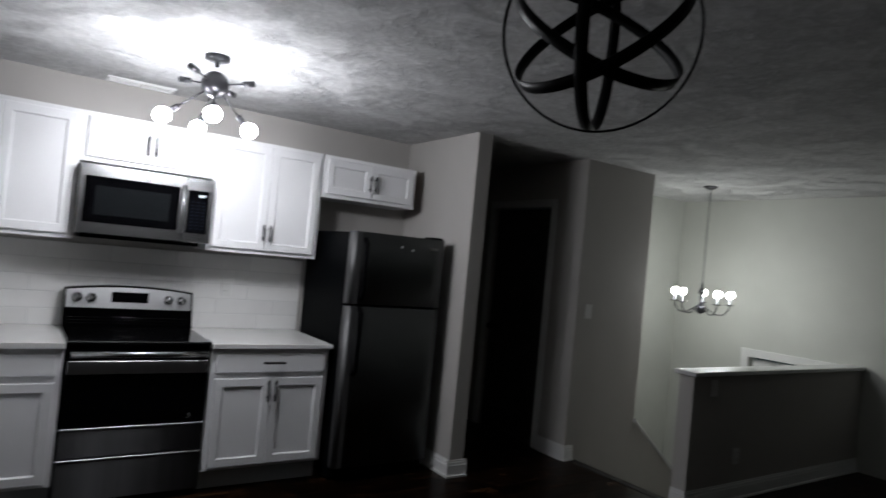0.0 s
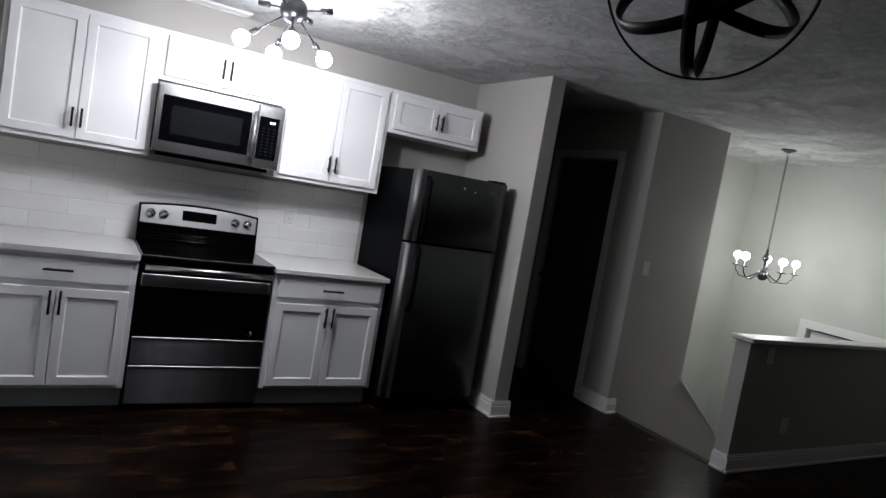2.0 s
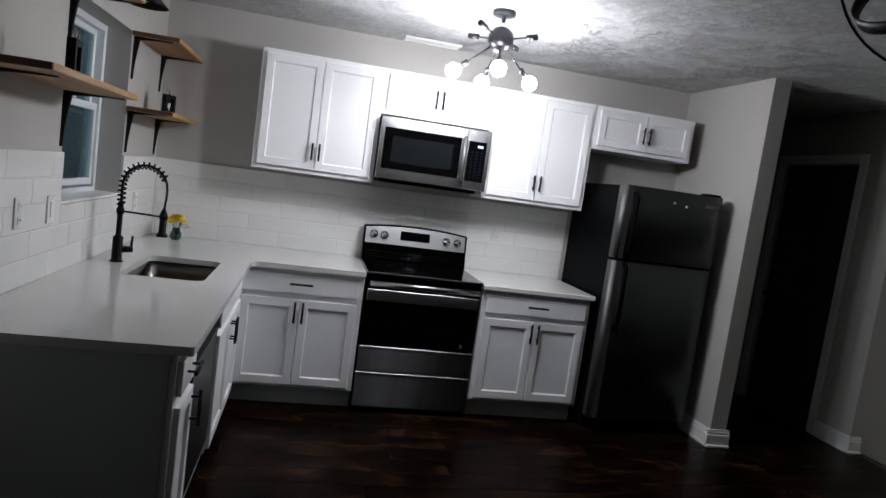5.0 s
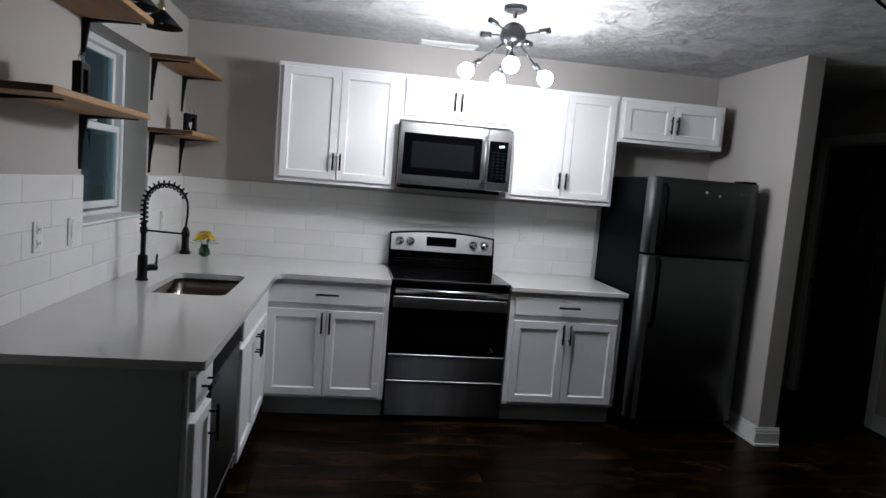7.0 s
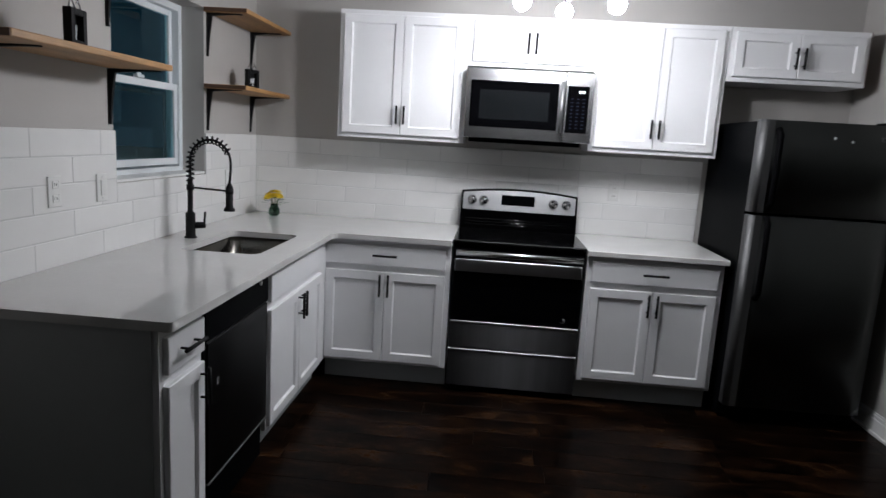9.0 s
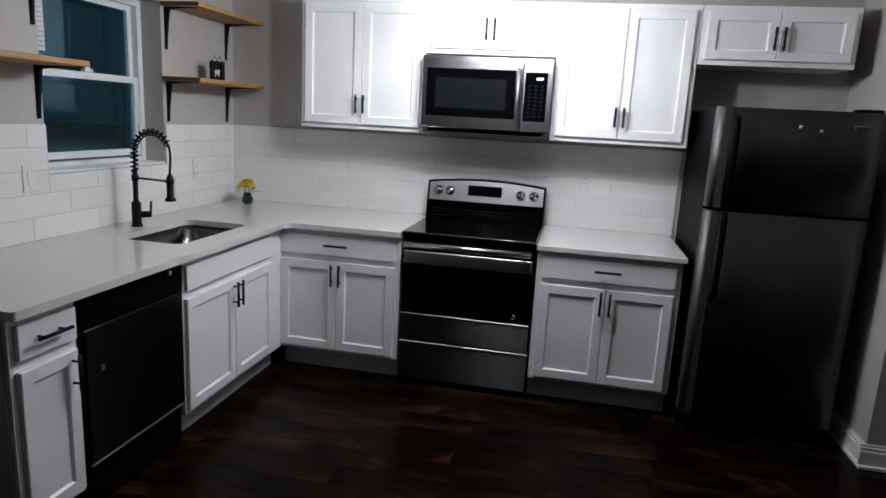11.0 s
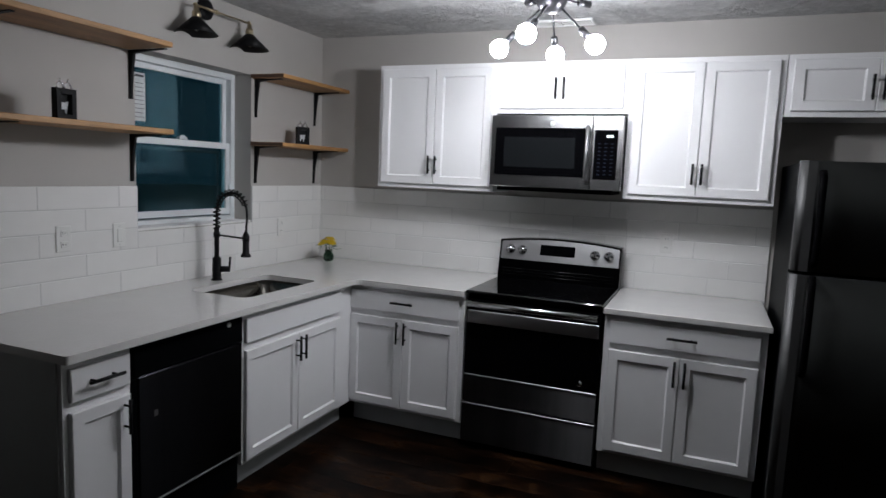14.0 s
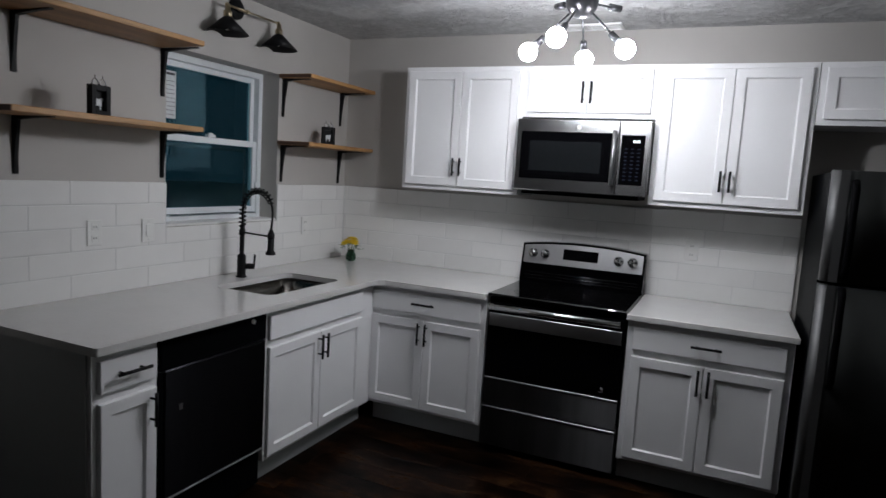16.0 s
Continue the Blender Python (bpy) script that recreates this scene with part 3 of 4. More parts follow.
def rounded(pts, r, n=5):
    """Rounds the corners of a closed outline; r is one radius for each corner."""
    out = []
    for i, p in enumerate(pts):
        p, a, b = Vector(p), Vector(pts[i - 1]), Vector(pts[(i + 1) % len(pts)])
        if r[i] <= 0:
            out.append(p)
            continue
        u, v = (a - p).normalized(), (b - p).normalized()
        c = p + (u + v) * r[i]
        s, e = p + u * r[i], p + v * r[i]
        for k in range(n + 1):
            q = s.lerp(e, k / n) - c
            out.append(c + q.normalized() * r[i])
    return out


wt = thing("worktop", (0, 0, CZ0), "white quartz worktop with a sink cut-out, running round the corner", "worktop")
outer = rounded([(0.0, -0.012), (0.0, -2.6), (EDGE_X, -2.6), (EDGE_X, EDGE_Y), (XR0 - 0.002, EDGE_Y), (XR0 - 0.002, -0.012)], [0, 0.0, 0.012, 0.055, 0.01, 0])
inner = rounded([(SX0, SY0), (SX0, SY1), (SX1, SY1), (SX1, SY0)], [0.05] * 4, 6)
bm = bmesh.new()
loops = []
flat = [(p[0] + (0.012 if p[0] < 0.005 else 0), p[1]) for p in outer] + [(p[0], p[1]) for p in inner]
tris = tessellate_polygon([[Vector((*p, 0)) for p in flat[:len(outer)]], [Vector((*p, 0)) for p in flat[len(outer):]]])
for z in (0.0, CZ1 - CZ0):
    for loop in (outer, inner):
        vs = [bm.verts.new((p[0] + (0.012 if loop is outer and p[0] < 0.005 else 0), p[1], z)) for p in loop]
        loops.append((vs, None))
for a, b in ((loops[0], loops[1]), (loops[2], loops[3])):
    for tri in tris:
        bm.faces.new([(a[0] + b[0])[i] for i in tri])
for a, b in ((loops[0][0], loops[2][0]), (loops[1][0], loops[3][0])):
    for k in range(len(a)):
        bm.faces.new((a[k], a[(k + 1) % len(a)], b[(k + 1) % len(a)], b[k]))
part("slab", bm, QUARTZ, wt)
w2 = thing("worktop", (XR1 + 0.003, 0, CZ0), "short white quartz worktop between range and fridge", "worktop")
part("slab", boxes((0, 2.972 - XR1 - 0.003, EDGE_Y, -0.012, 0.0, CZ1 - CZ0), bevel=0.003), QUARTZ, w2)

# sink
sk = thing("sink", ((SX0 + SX1) / 2, (SY0 + SY1) / 2, 0.687), "undermounted satin steel sink, empty", "sink")
bm = bmesh.new()
hx, hy = (SX1 - SX0) / 2 + 0.004, (SY1 - SY0) / 2 + 0.004
layers = [(1.06, 0.1835), (1.0, 0.1835), (0.985, 0.03), (0.95, 0.008), (0.86, 0.0), (0.1, -0.004)]
prev = None
for s, z in layers:
    o = rounded([(-hx * s, -hy * s), (-hx * s, hy * s), (hx * s, hy * s), (hx * s, -hy * s)], [0.052 * s] * 4, 6)
    vs = [bm.verts.new((p[0], p[1], z)) for p in o]
    if prev:
        for k in range(len(vs)):
            bm.faces.new((prev[k], prev[(k + 1) % len(vs)], vs[(k + 1) % len(vs)], vs[k])).smooth = True
    prev = vs
bm.faces.new(prev)
part("basin", bm, SINKM, sk)
bm = bmesh.new()
lathe(bm, [(0.045, 0.0), (0.045, 0.004), (0.03, 0.004), (0.028, 0.001), (0.0, 0.001)], (0, 0, -0.002))
part("drain", bm, STEELH, sk, "steel sink drain")

# faucet
fx, fy = 0.137, -1.225
fc = thing("faucet", (fx, fy, CZ1), "matte black spring faucet with a pull-down spray head", "faucet")
bm = bmesh.new()
lathe(bm, [(0.03, 0.0), (0.03, 0.006), (0.024, 0.01), (0.024, 0.125), (0.017, 0.13), (0.013, 0.135), (0.013, 0.30), (0.0, 0.301)])
part("column", bm, BLACKM, fc)
bm = bmesh.new()
tube(bm, [(0.0, 0.0, 0.06), (0.03, 0.025, 0.062), (0.055, 0.045, 0.062)], 0.017, 12)
tube(bm, [(0.052, 0.042, 0.06), (0.056, 0.045, 0.13)], 0.006, 8)
part("lever", bm, BLACKM, fc, "black faucet lever")
arc = [(0.0, 0.0, 0.28), (0.0, 0.0, 0.385)]
R = 0.104
arc += [(R - R * math.cos(a), 0, 0.385 + R * 1.05 * math.sin(a)) for a in (math.pi * k / 14 for k in range(1, 15))]
arc += [(2 * R, 0, 0.35), (2 * R - 0.004, 0, 0.31), (2 * R - 0.006, 0, 0.28)]
bm = bmesh.new()
tube(bm, arc, 0.006, 8)
part("hose", bm, BLACKM, fc)
pts = [Vector(p) for p in arc[:14]]
lens = [0.0]
for a, b in zip(pts, pts[1:]):
    lens.append(lens[-1] + (b - a).length)
bm = bmesh.new()
turns = 17
spr = []
for k in range(turns * 10 + 1):
    s = lens[-1] * k / (turns * 10)
    i = max(j for j in range(len(lens)) if lens[j] <= s + 1e-9)
    i = min(i, len(pts) - 2)
    u = (s - lens[i]) / (lens[i + 1] - lens[i])
    p = pts[i].lerp(pts[i + 1], u)
    d = (pts[i + 1] - pts[i]).normalized()
    s2 = Vector((0, 1, 0))
    nrm = d.cross(s2)
    a = 2 * math.pi * k / 10
    spr.append(p + 0.017 * (math.cos(a) * s2 + math.sin(a) * nrm))
tube(bm, spr, 0.0042, 6)
part("spring", bm, BLACKM, fc, "black coil spring")
bm = bmesh.new()
tube(bm, [(0.0, 0, 0.255), (2 * R - 0.02, 0, 0.248)], 0.005, 8)
lathe(bm, [(0.018, 0.0), (0.018, 0.03)], (0.0, 0, 0.24))
lathe(bm, [(0.02, 0.0), (0.02, 0.025)], (2 * R - 0.006, 0, 0.236))
part("holder_arm", bm, BLACKM, fc)
bm = bmesh.new()
lathe(bm, [(0.027, 0.0), (0.027, 0.012), (0.018, 0.022), (0.017, 0.12), (0.01, 0.135), (0.008, 0.14)], (2 * R - 0.006, 0, 0.148))
part("spray_head", bm, BLACKM, fc, "black spray head")

# ---- range ----
rg = thing("range", (XR0 + 0.003, 0, 0), "stainless electric range with a black glass top, oven closed", "range")
RW = XR1 - XR0 - 0.004
part("body", boxes((0.0, RW, -0.672, -0.03, 0.02, 0.889)), BLACKP, rg)
bm = bmesh.new()
box(bm, -0.001, RW + 0.001, -0.717, -0.09, 0.890, 0.909, bevel=0.005)
part("cooktop", bm, HOB, rg, "black glass cooktop")
for cx, cy, r in ((0.2, -0.54, 0.1), (0.56, -0.54, 0.085), (0.2, -0.27, 0.075), (0.56, -0.27, 0.1)):
    bm = bmesh.new()
    ra, rb = ([bm.verts.new((cx + q * math.cos(6.28319 * k / 40), cy + q * math.sin(6.28319 * k / 40), 0.9094)) for k in range(40)] for q in (r, r - 0.0025))
    for k in range(40):
        bm.faces.new((ra[k], ra[(k + 1) % 40], rb[(k + 1) % 40], rb[k]))
    part("burner_ring", bm, DARKGREYG, rg, "thin grey burner ring")
bm = bmesh.new()
xs = [RW * k / 16 for k in range(17)]
top = lambda x: 1.146 + 0.026 * (1 - (2 * x / RW - 1) ** 2)
YG = lambda z: -0.15 + 0.2 * (z - 0.915)
rows = []
for x in xs:
    rows.append([bm.verts.new(p) for p in ((x, YG(0.909), 0.909), (x, YG(top(x)), top(x)), (x, -0.03, top(x)), (x, -0.03, 0.909))])
for a, b in zip(rows, rows[1:]):
    for k in range(4):
        bm.faces.new((a[k], b[k], b[(k + 1) % 4], a[(k + 1) % 4]))
bm.faces.new(rows[0]), bm.faces.new(rows[-1][::-1])
part("backguard", bm, BACKG, rg, "black backguard")
bm = bmesh.new()
rows = []
for x in xs:
    x = 0.012 + x * (RW - 0.024) / RW
    rows.append([bm.verts.new(p) for p in ((x, YG(1.028) - 0.004, 1.028), (x, YG(top(x) - 0.012) - 0.004, top(x) - 0.012), (x, YG(top(x) - 0.012) + 0.002, top(x) - 0.012), (x, YG(1.028) + 0.002, 1.028))])
for a, b in zip(rows, rows[1:]):
    for k in range(4):
        bm.faces.new((a[k], b[k], b[(k + 1) % 4], a[(k + 1) % 4]))
bm.faces.new(rows[0]), bm.faces.new(rows[-1][::-1])
cp = part("control_panel", bm, STEELP, rg, "brushed steel control panel")
bm = boxes((0.262, 0.478, -0.0065, -0.001, 1.066, 1.131), bevel=0.002)
for v in bm.verts:
    v.co.y += YG(v.co.z)
part("display", bm, BLACKG, cp, "black range display")
for cx in (0.072, 0.148, 0.6, 0.682):
    bm = bmesh.new()
    lathe(bm, [(0.03, 0.0), (0.03, 0.004), (0.025, 0.006), (0.022, 0.028), (0.0, 0.029)], (cx, YG(1.09) - 0.003, 1.09), axis=(0, -1, 0.2), n=20)
    part("knob", bm, STEELH, cp, "steel control knob")
    part("pointer", boxes((cx - 0.004, cx + 0.004, -0.154, -0.140, 1.074, 1.118), bevel=0.002), STEELH, cp)
dr = part("oven_door", boxes((0.004, RW - 0.004, -0.707, -0.673, 0.275, 0.862), bevel=0.006), BLACKG, rg, "black glass oven door")
part("door_band", boxes((0.016, RW - 0.016, -0.714, -0.7072, 0.728, 0.80), bevel=0.002), STEELP, dr, "brushed steel band under the handle")
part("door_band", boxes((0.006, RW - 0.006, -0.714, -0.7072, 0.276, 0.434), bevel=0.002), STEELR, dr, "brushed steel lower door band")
part("oven_window", boxes((0.1, RW - 0.1, -0.7095, -0.7073, 0.47, 0.70)), BLACKG, dr)
bm = bmesh.new()
tube(bm, [(0.022, -0.757, 0.843), (RW - 0.022, -0.757, 0.843)], 0.0165, 12)
for cx in (0.06, RW - 0.06):
    tube(bm, [(cx, -0.70, 0.843), (cx, -0.757, 0.843)], 0.011, 10)
part("handle", bm, STEELH, dr, "brushed steel oven handle")
bm = bmesh.new()
lathe(bm, [(0.016, 0), (0.016, 0.001), (0.0, 0.001)], (RW - 0.1, -0.7074, 0.475), axis=(0, -1, 0))
part("badge", bm, STEELH, dr, "small round steel badge")
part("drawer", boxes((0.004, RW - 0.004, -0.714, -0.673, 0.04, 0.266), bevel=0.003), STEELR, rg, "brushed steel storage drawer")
# ribs added to give the streaks that reflections draw on the backguard
for z in (0.935, 0.953, 0.971):
    bm = bmesh.new()
    tube(bm, [(0.03, YG(z) - 0.001, z), (RW - 0.03, YG(z) - 0.001, z)], 0.0035, 8)
    part("vent_rib", bm, HOB, rg, "added glossy black rib in place of a reflected streak")
# lips of lighter steel than the fronts carry the edge highlights
part("drawer_lip", boxes((0.004, RW - 0.004, -0.718, -0.7142, 0.259, 0.267), bevel=0.0015), STEELP, rg, "rolled top edge of the drawer, highlight put in as lighter steel")
part("band_lip", boxes((0.006, RW - 0.006, -0.718, -0.7142, 0.428, 0.436), bevel=0.0015), STEELP, dr, "rolled edge of the door band, highlight put in as lighter steel")
for r in ((0.03, 0.07, -0.66, -0.62, 0.0, 0.02), (RW - 0.07, RW - 0.03, -0.66, -0.62, 0.0, 0.02), (0.03, 0.07, -0.1, -0.06, 0.0, 0.02), (RW - 0.07, RW - 0.03, -0.1, -0.06, 0.0, 0.02)):
    part("foot", boxes(r), BLACKP, rg)

# ---- microwave ----
mw = thing("microwave", (XR0 + 0.002, 0, 1.488), "stainless over-range microwave with a black window", "microwave")
MW, MH = XR1 - XR0 - 0.004, 0.408
part("body", boxes((0.0, MW, -0.375, -0.005, 0.012, MH), bevel=0.002), BLACKP, mw)
md = part("door", boxes((0.0, 0.585, -0.408, -0.376, 0.0, MH), bevel=0.004), STEELM, mw, "brushed steel microwave door")
part("door_window", boxes((0.03, 0.548, -0.412, -0.4082, 0.068, 0.338), bevel=0.003), BLACKG, md, "black microwave window frame")
part("window_mesh", boxes((0.085, 0.495, -0.4135, -0.4122, 0.115, 0.285)), DARKGREYG, md, "dark grey microwave window")
bm = bmesh.new()
tube(bm, [(0.566, -0.443, 0.055), (0.566, -0.45, 0.2), (0.566, -0.443, 0.35)], 0.011, 10)
for z in (0.075, 0.325):
    tube(bm, [(0.566, -0.405, z), (0.566, -0.443, z)], 0.009, 8)
part("handle", bm, STEEL, md, "brushed steel microwave handle")
mc = part("control_panel", boxes((0.588, MW, -0.408, -0.376, 0.0, MH), bevel=0.004), STEELH, mw, "brushed steel microwave side panel")
kp = part("keypad", boxes((0.6, 0.725, -0.412, -0.4082, 0.06, 0.33), bevel=0.002), BLACKG, mc, "black microwave keypad")
bm = bmesh.new()
for r in range(9):
    for c in range(3):
        box(bm, 0.621 + 0.034 * c, 0.636 + 0.034 * c, -0.4128, -0.4121, 0.085 + 0.021 * r, 0.091 + 0.021 * r)
part("key_print", bm, KEYM, mc, "tiny pale key markings")
part("clock", boxes((0.665, 0.676, -0.4128, -0.4121, 0.29, 0.303), (0.68, 0.684, -0.4128, -0.4121, 0.29, 0.303), (0.688, 0.699, -0.4128, -0.4121, 0.29, 0.303)), SCREEN, mc, "lit clock digits")
part("underside", boxes((0.03, MW - 0.05, -0.345, -0.01, -0.024, 0.011), bevel=0.003), BLACKP, mw, "black vented underside")
part("vent_grille", boxes(*[(0.03, MW - 0.03, -0.36 + 0.05 * k, -0.33 + 0.05 * k, 0.004, 0.012) for k in range(6)]), BLACKP, mw)
bm = bmesh.new()
lathe(bm, [(0.014, 0), (0.014, 0.001), (0.0, 0.001)], (0.36, -0.4085, 0.363), axis=(0, -1, 0))
part("badge", bm, PLASTIC, mw, "small round badge")

# ---- fridge ----
fr = thing("fridge", (3.003, 0, 0), "dark stainless top-freezer fridge with black sides, closed", "fridge")
FW = 0.735
part("cabinet", boxes((0.0, FW, -0.745, -0.04, 0.02, 1.66), bevel=0.004), BLACKP, fr, "black fridge cabinet")


def fridge_door(name, z0, z1, hz0, hz1, label):
    bm = bmesh.new()
    n = 12
    rows = []
    for k in range(n + 1):
        u = k / n
        x = 0.04 + (FW - 0.041) * u
        bulge = 0.005 * (1 - (2 * u - 1) ** 2) + 0.066
        e = min(1, (1 - u) / 0.04)
        rows.append([bm.verts.new(p) for p in ((x, -0.75, z0), (x, -0.75 - bulge * (0.72 + 0.28 * math.sqrt(e)), z0), (x, -0.75 - bulge * (0.72 + 0.28 * math.sqrt(e)), z1), (x, -0.75, z1))])
    for a, b in zip(rows, rows[1:]):
        for k in range(4):
            f = bm.faces.new((a[k], b[k], b[(k + 1) % 4], a[(k + 1) % 4]))
            f.smooth = k == 1
    bm.faces.new(rows[0]), bm.faces.new(rows[-1][::-1])
    d = part(name, bm, DARKSTEEL, fr, label)
    bm = bmesh.new()
    tube(bm, [(0.088, -0.82, hz0), (0.088, -0.85, hz0 + 0.03), (0.088, -0.858, (hz0 + hz1) / 2), (0.088, -0.85, hz1 - 0.03), (0.088, -0.82, hz1)], [0.017, 0.016, 0.015, 0.016, 0.017], 10)
    part("handle", bm, HANDLEB, d, "black fridge handle")
    bm = bmesh.new()
    ring_ = [(0.001, -0.749)] + [(0.031 - 0.03 * math.cos(t), -0.794 - 0.03 * math.sin(t)) for t in (math.pi / 2 * k / 8 for k in range(9))] + [(0.066, -0.8235), (0.066, -0.749)]
    r0 = [bm.verts.new((p, q, z0)) for p, q in ring_]
    r1 = [bm.verts.new((p, q, z1)) for p, q in ring_]
    for k in range(len(ring_)):
        j = (k + 1) % len(ring_)
        bm.faces.new((r0[k], r0[j], r1[j], r1[k])).smooth = 0 < k < 9
    bm.faces.new(r0), bm.faces.new(r1[::-1])
    part("edge_trim", bm, TRIMSTEEL, d, "rounded bright steel edge trim")
    return d


fd = fridge_door("freezer_door", 1.184, 1.668, 1.215, 1.62, "dark stainless freezer door")
part("badge", boxes((0.6, 0.665, -0.822, -0.812, 1.585, 1.605), bevel=0.002), STEELH, fd, "small steel badge")
for x, z in ((0.37, 1.59), (0.46, 1.575)):
    bm = bmesh.new()
    lathe(bm, [(0.008, 0), (0.008, 0.003), (0.0, 0.003)], (x, -0.8225, z), axis=(0, -1, 0))
    part("sticker_dot", bm, PRINTM, fd, "small pale residue dot")
fridge_door("fridge_door", 0.1, 1.168, 0.72, 1.16, "dark stainless fridge door")
part("hinge_cover", boxes((0.62, 0.72, -0.8, -0.7, 1.66, 1.683), bevel=0.006), BLACKP, fr, "black hinge cover")
part("grille", boxes((0.01, FW - 0.01, -0.74, -0.72, 0.02, 0.095)), BLACKP, fr)
for r in ((0.05, 0.1, -0.7, -0.65, 0.0, 0.02), (FW - 0.1, FW - 0.05, -0.7, -0.65, 0.0, 0.02), (0.05, 0.1, -0.15, -0.1, 0.0, 0.02), (FW - 0.1, FW - 0.05, -0.15, -0.1, 0.0, 0.02)):
    part("foot", boxes(r), BLACKP, fr)

# ---- dishwasher ----
dw = thing("dishwasher", (0, -2.305, 0), "dishwasher with a black control panel and dark steel door", "dishwasher", rz=90)
DW = 0.618
part("body", boxes((0.002, DW - 0.002, -PFACE + 0.02, -0.03, 0.02, 0.868)), BLACKP, dw)
part("control_panel", boxes((0.004, DW - 0.004, -PFACE - 0.012, -PFACE + 0.019, 0.735, 0.866), bevel=0.006), BLACKP, dw, "black dishwasher control panel")
ddr = part("door_panel", boxes((0.03, DW - 0.004, -PFACE - 0.008, -PFACE + 0.019, 0.205, 0.73), bevel=0.005), DWSTEEL, dw, "dark brushed steel dishwasher door")
part("door_lip", boxes((0.03, DW - 0.004, -PFACE - 0.010, -PFACE + 0.019, 0.198, 0.2048), bevel=0.001), STEEL, dw, "thin bright lower door edge")
part("door_edge", boxes((0.004, 0.028, -PFACE - 0.004, -PFACE + 0.019, 0.198, 0.73), bevel=0.003), BLACKP, dw)
part("toe_panel", boxes((0.004, DW - 0.004, -PFACE + 0.045, -PFACE + 0.06, 0.0, 0.196)), BLACKP, dw)
bm = bmesh.new()
lathe(bm, [(0.011, 0), (0.011, 0.004), (0.0, 0.005)], (DW - 0.1, -PFACE - 0.012, 0.835), axis=(0, -1, 0))
part("badge", bm, PLASTIC, dw, "small round pale badge")
part("sticker", boxes((0.102, 0.12, -PFACE - 0.0092, -PFACE - 0.008, 0.553, 0.578)), STICKM, dw, "small pale square sticker")


# ---- shelves ----
def bracket(parent, y, z, d, drop):
    """An iron bracket under a shelf of depth d, on the wall x = 0."""
    bm = bmesh.new()
    box(bm, 0.001, 0.006, y - 0.012, y + 0.012, z - drop, z, bevel=0.001)
    n = 10
    prev = None
    for k in range(n + 1):
        u = k / n
        x = 0.004 + u * (d * 0.8)
        th = 0.005 + 0.015 * (1 - u) ** 2
        vs = [bm.verts.new((x, y + a, z - b)) for a, b in ((-0.009, 0.0), (0.009, 0.0), (0.009, th), (-0.009, th))]
        if prev:
            for j in range(4):
                bm.faces.new((prev[j], prev[(j + 1) % 4], vs[(j + 1) % 4], vs[j]))
        else:
            bm.faces.new(vs)
        prev = vs
    bm.faces.new(prev[::-1])
    prev = None
    for k in range(n + 1):
        u = k / n
        zz = z - 0.01 - (drop - 0.012) * u
        th = 0.005 + 0.024 * (1 - u) ** 1.6
        vs = [bm.verts.new((0.004 + b, y + a, zz)) for a, b in ((-0.007, 0.0), (0.007, 0.0), (0.007, th), (-0.007, th))]
        if prev:
            for j in range(4):
                bm.faces.new((prev[j], prev[(j + 1) % 4], vs[(j + 1) % 4], vs[j]))
        else:
            bm.faces.new(vs)
        prev = vs
    bm.faces.new(prev[::-1])
    return part("bracket", bm, BLACKM, parent, "black iron shelf bracket")


def shelf(y0, y1, ztop, depth, ys, label):
    t = thing("wall_shelf", (0, (y0 + y1) / 2, ztop - 0.024), label, "shelf", "pine shelves beside the window")
    c = (y0 + y1) / 2
    part("board", boxes((0.002, depth, y0 - c + 0.002, y1 - c, 0.0, 0.024), bevel=0.003), PINE, t)
    part("end_grain", boxes((0.004, depth - 0.002, y0 - c, y0 - c + 0.0022, 0.002, 0.022)), PINEEND, t, "dark sawn shelf end")
    for y in ys:
        bracket(t, y - c, 0.0, depth, 0.232)


shelf(-0.785, -0.025, 1.693, 0.246, (-0.735, -0.095), "short oiled pine wall shelf with black brackets, one lantern on it")
shelf(-0.785, -0.025, 2.10, 0.246, (-0.735, -0.095), "short oiled pine wall shelf with black brackets, empty, near the corner")
shelf(-2.575, -1.675, 1.70, 0.288, (-2.385, -1.665), "long oiled pine wall shelf with black brackets, one lantern on it")
shelf(-2.575, -1.675, 2.10, 0.286, (-2.385, -1.665), "long oiled pine wall shelf with black brackets, empty")


